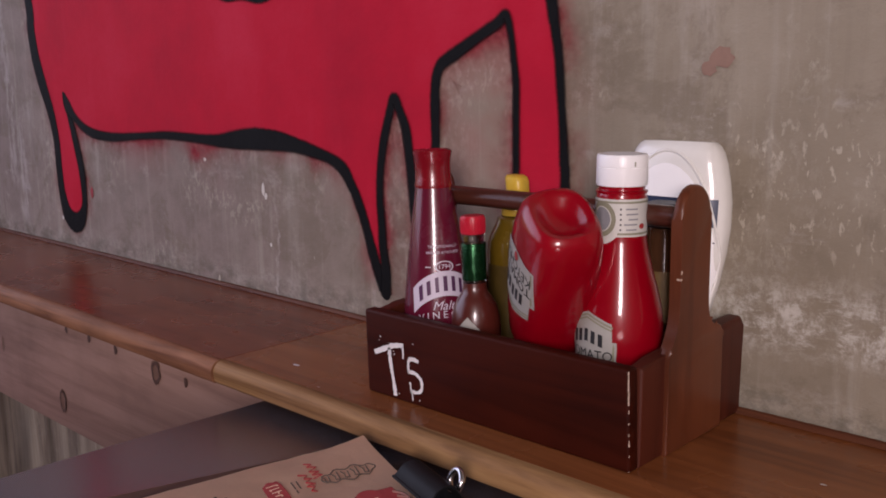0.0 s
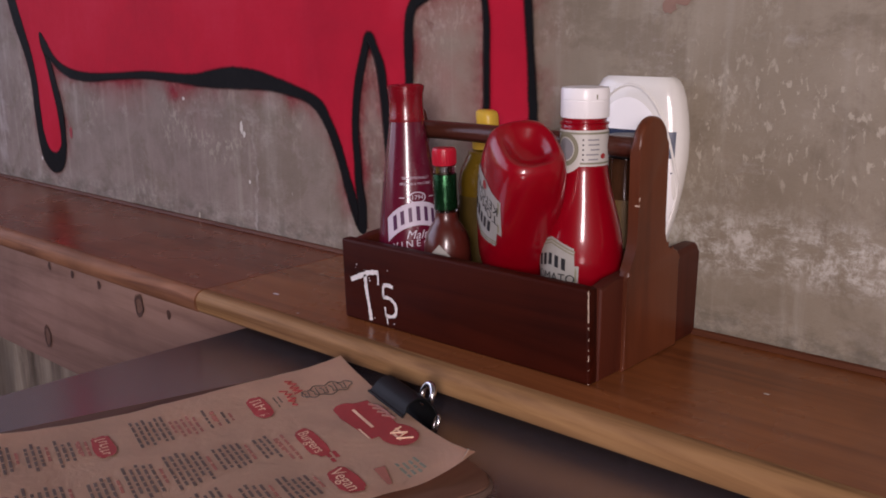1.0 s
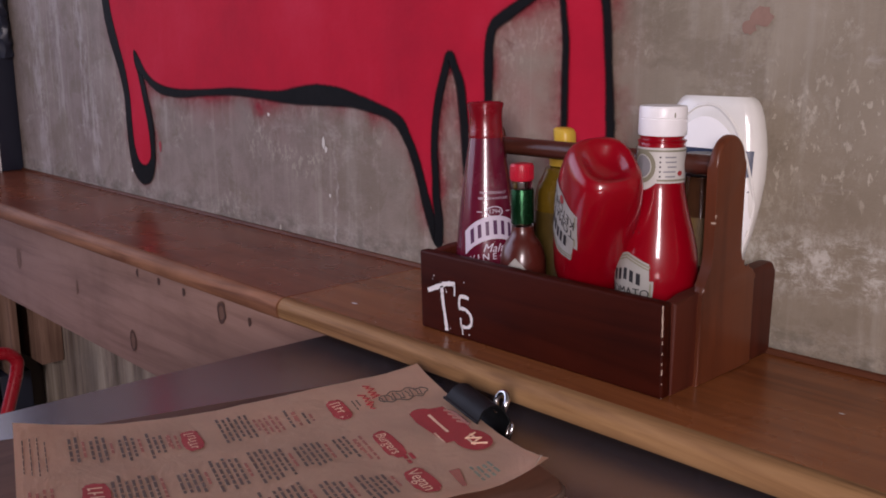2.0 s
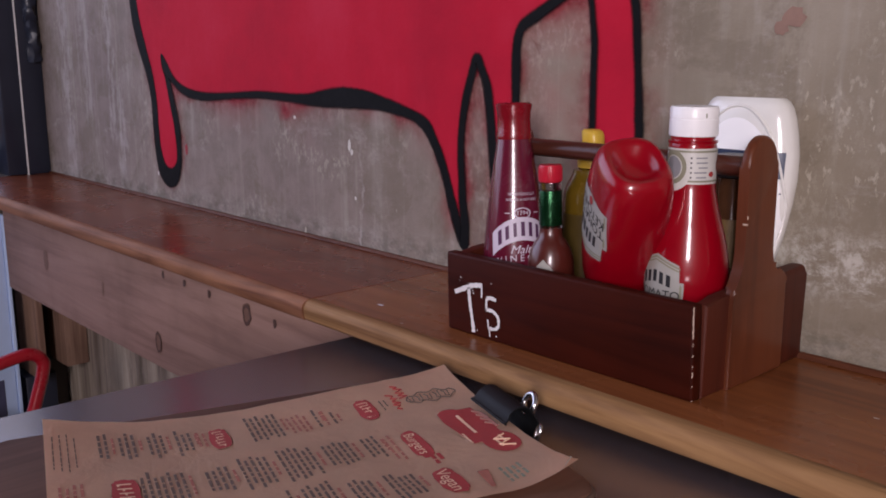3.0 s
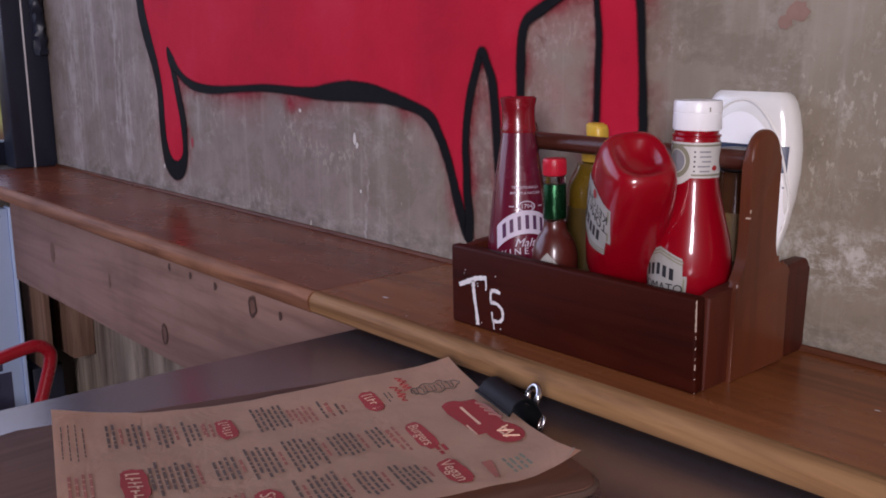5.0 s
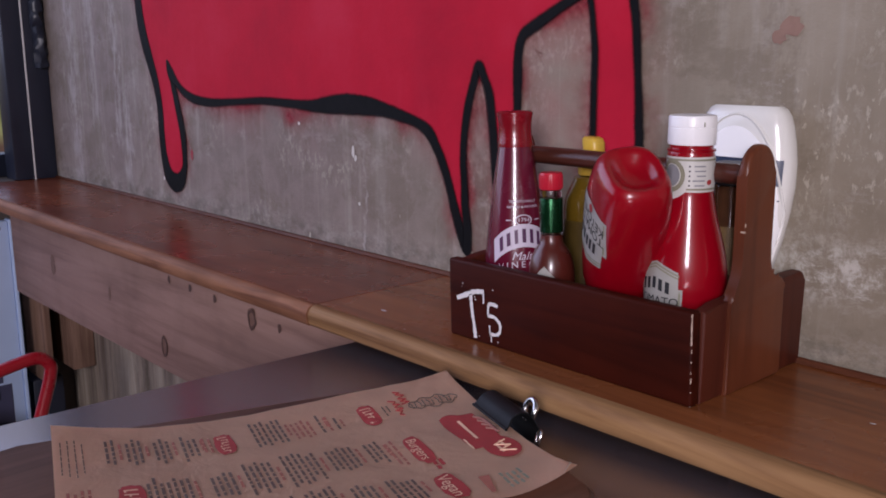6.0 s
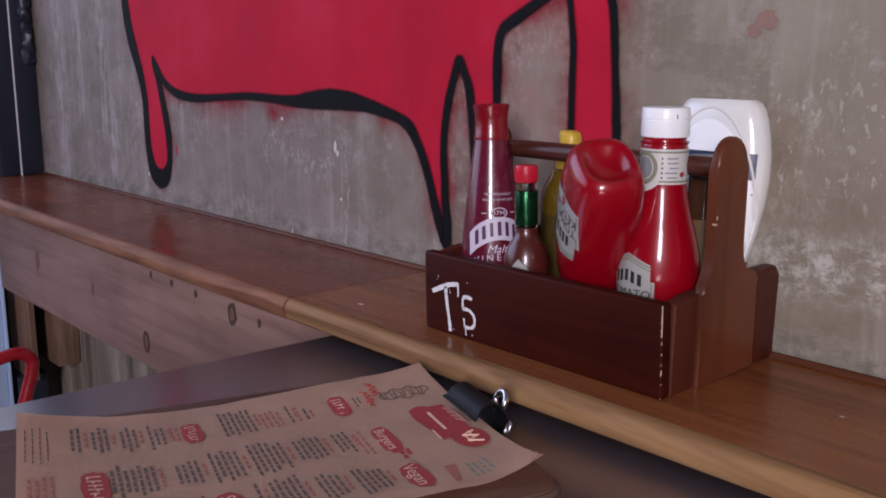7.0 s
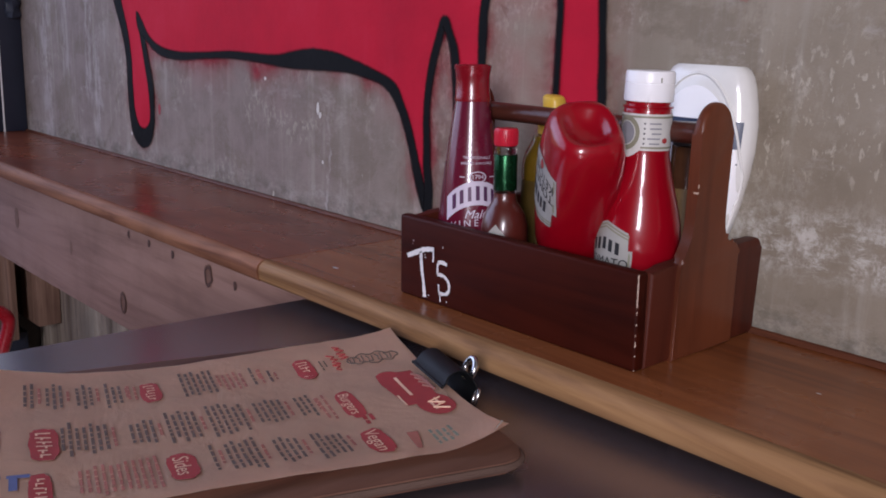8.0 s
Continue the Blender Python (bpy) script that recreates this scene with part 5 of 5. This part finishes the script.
def mustard_bottle():
    ob = thing("mustard_bottle", pose(-0.1950, -0.0400, FLOOR) @ Matrix.Scale(BOTTLE, 4), "translucent yellow mustard bottle with yellow cap behind the front bottles", "bottle", "bottles in the caddy")
    prof = spline([(0.0, 0.0), (0.024, 0.0), (0.0265, 0.004), (0.0268, 0.030), (0.0258, 0.090), (0.0262, 0.108), (0.0245, 0.122), (0.0180, 0.136), (0.0155, 0.141), (0.0, 0.142)], 3)
    body = part("plastic_body", lathe(prof, 48), M_MUSTARD, ob)
    part("label", strip_patch(round_wall(prof, -46, 0.0005), -0.036, 0.036, lambda u: 0.035, lambda u: 0.100, 24, 4), M_MUSTLAB, body, "ochre label")
    part("collar", lathe([(0.0, 0.1425), (0.0128, 0.1425), (0.0132, 0.144), (0.0132, 0.158), (0.0120, 0.161), (0.0, 0.161)], 40), M_YELLOW, ob, "ribbed yellow collar")
    part("cap", loft([(0.0088, 0.0085, 3, 0.1612, 0.002), (0.0094, 0.0090, 3, 0.163, 0.002), (0.0096, 0.0092, 3, 0.173, 0.001), (0.0090, 0.0086, 3, 0.1765, 0.000), (0.0066, 0.0062, 3, 0.1785, -0.001)], 32), M_YELLOW, ob, "yellow flip cap")


def brown_bottle():
    ob = thing("brown_sauce_bottle", pose(-0.0395, -0.0530, FLOOR) @ Matrix.Scale(BOTTLE, 4), "slim dark brown sauce bottle half hidden behind the ketchup", "bottle", "bottles in the caddy")
    prof = spline([(0.0, 0.0), (0.0120, 0.0), (0.0136, 0.003), (0.0140, 0.040), (0.0140, 0.140), (0.0138, 0.145), (0.0133, 0.148), (0.0130, 0.149), (0.0128, 0.1495), (0.0, 0.150)], 3)
    body = part("glass_body", lathe(prof, 40), M_BROWN, ob)
    part("label", strip_patch(round_wall(prof, -50, 0.0004), -0.022, 0.022, lambda u: 0.076, lambda u: 0.116, 20, 3), M_BROWNLAB, body, "ochre and brown label")
    part("cap", lathe([(0.0, 0.1502), (0.0134, 0.1502), (0.0138, 0.152), (0.0136, 0.168), (0.0, 0.169)], 32), M_INK, ob, "black cap")


def mayonnaise_bottle():
    ob = thing("mayonnaise_bottle", pose(-0.0505, -0.0255, FLOOR + 0.0015, -3.0, 0, 0) @ Matrix.Scale(BOTTLE, 4), "milky white squeezy mayonnaise bottle on its cap, navy-patched oval label", "bottle", "bottles in the caddy")
    part("cap", lathe([(0.0, 0.0), (0.016, 0.0), (0.0175, 0.002), (0.0175, 0.018), (0.0, 0.019)], 36), M_BLUE, ob, "navy cap, downwards")
    rings = [(0.0140, 0.0135, 2.0, 0.0192, 0), (0.0165, 0.0150, 2.0, 0.026, 0), (0.0240, 0.0168, 2.2, 0.045, 0), (0.0315, 0.0182, 2.4, 0.070, 0), (0.0395, 0.0195, 2.5, 0.100, 0), (0.0440, 0.0200, 2.6, 0.125, 0), (0.0462, 0.0200, 2.6, 0.145, 0),
             (0.0458, 0.0196, 2.7, 0.165, 0), (0.0434, 0.0190, 2.8, 0.181, 0), (0.0402, 0.0184, 2.8, 0.195, 0), (0.0372, 0.0174, 2.8, 0.2035, 0), (0.0340, 0.0158, 2.7, 0.2085, 0), (0.0306, 0.0135, 2.6, 0.2108, 0), (0.0282, 0.0118, 2.5, 0.2106, 0), (0.0255, 0.0100, 2.4, 0.2085, 0), (0.0150, 0.0060, 2.2, 0.2075, 0)]
    body = part("plastic_body", loft(rings, 64), M_MAYO, ob)
    zs = [r[3] for r in rings[:11]]

    def on(lift):
        def place(u, v):
            a, b, e = (float(np.interp(v, zs, [r[k] for r in rings[:11]])) for k in (0, 1, 2))
            x = max(-a * 0.995, min(a * 0.995, u))
            return (x, -(b * (1 - (abs(x) / a) ** e) ** (1 / e) + lift), v)
        return place
    half = lambda u: 0.082 * math.sqrt(max(0.0, 1 - (u / 0.0425) ** 2))
    lab = part("oval_label", strip_patch(on(0.0005), -0.0424, 0.0424, lambda u: 0.112 - half(u) * 0.85, lambda u: 0.112 + half(u), 36, 8), M_MAYOLAB, body, "glossy white oval label")
    rim = [on(0.0002)(0.0436 * math.cos(t), 0.116 + (0.088 if math.sin(t) > 0 else 0.076) * math.sin(t)) for t in (2 * math.pi * k / 60 for k in range(60))]
    part("label_rim", tube(rim, 0.0013, 8, True), M_MAYO, body, "raised moulded rim round the label")
    patch = part("navy_patch", strip_patch(on(0.0009), -0.036, 0.0422, lambda u: 0.1460, lambda u: 0.1675, 24, 2), M_BLUE, lab, "plain navy brand patch")
    part("label_dot", ring_patch(on(0.0009), 0.0405, 0.134, 0.0007, 0.0006, 0, 8), M_BLUE, lab, "", False)


vinegar_bottle()
pepper_bottle()
ketchup_bottle()
squeezy_ketchup()
mustard_bottle()
brown_bottle()
mayonnaise_bottle()
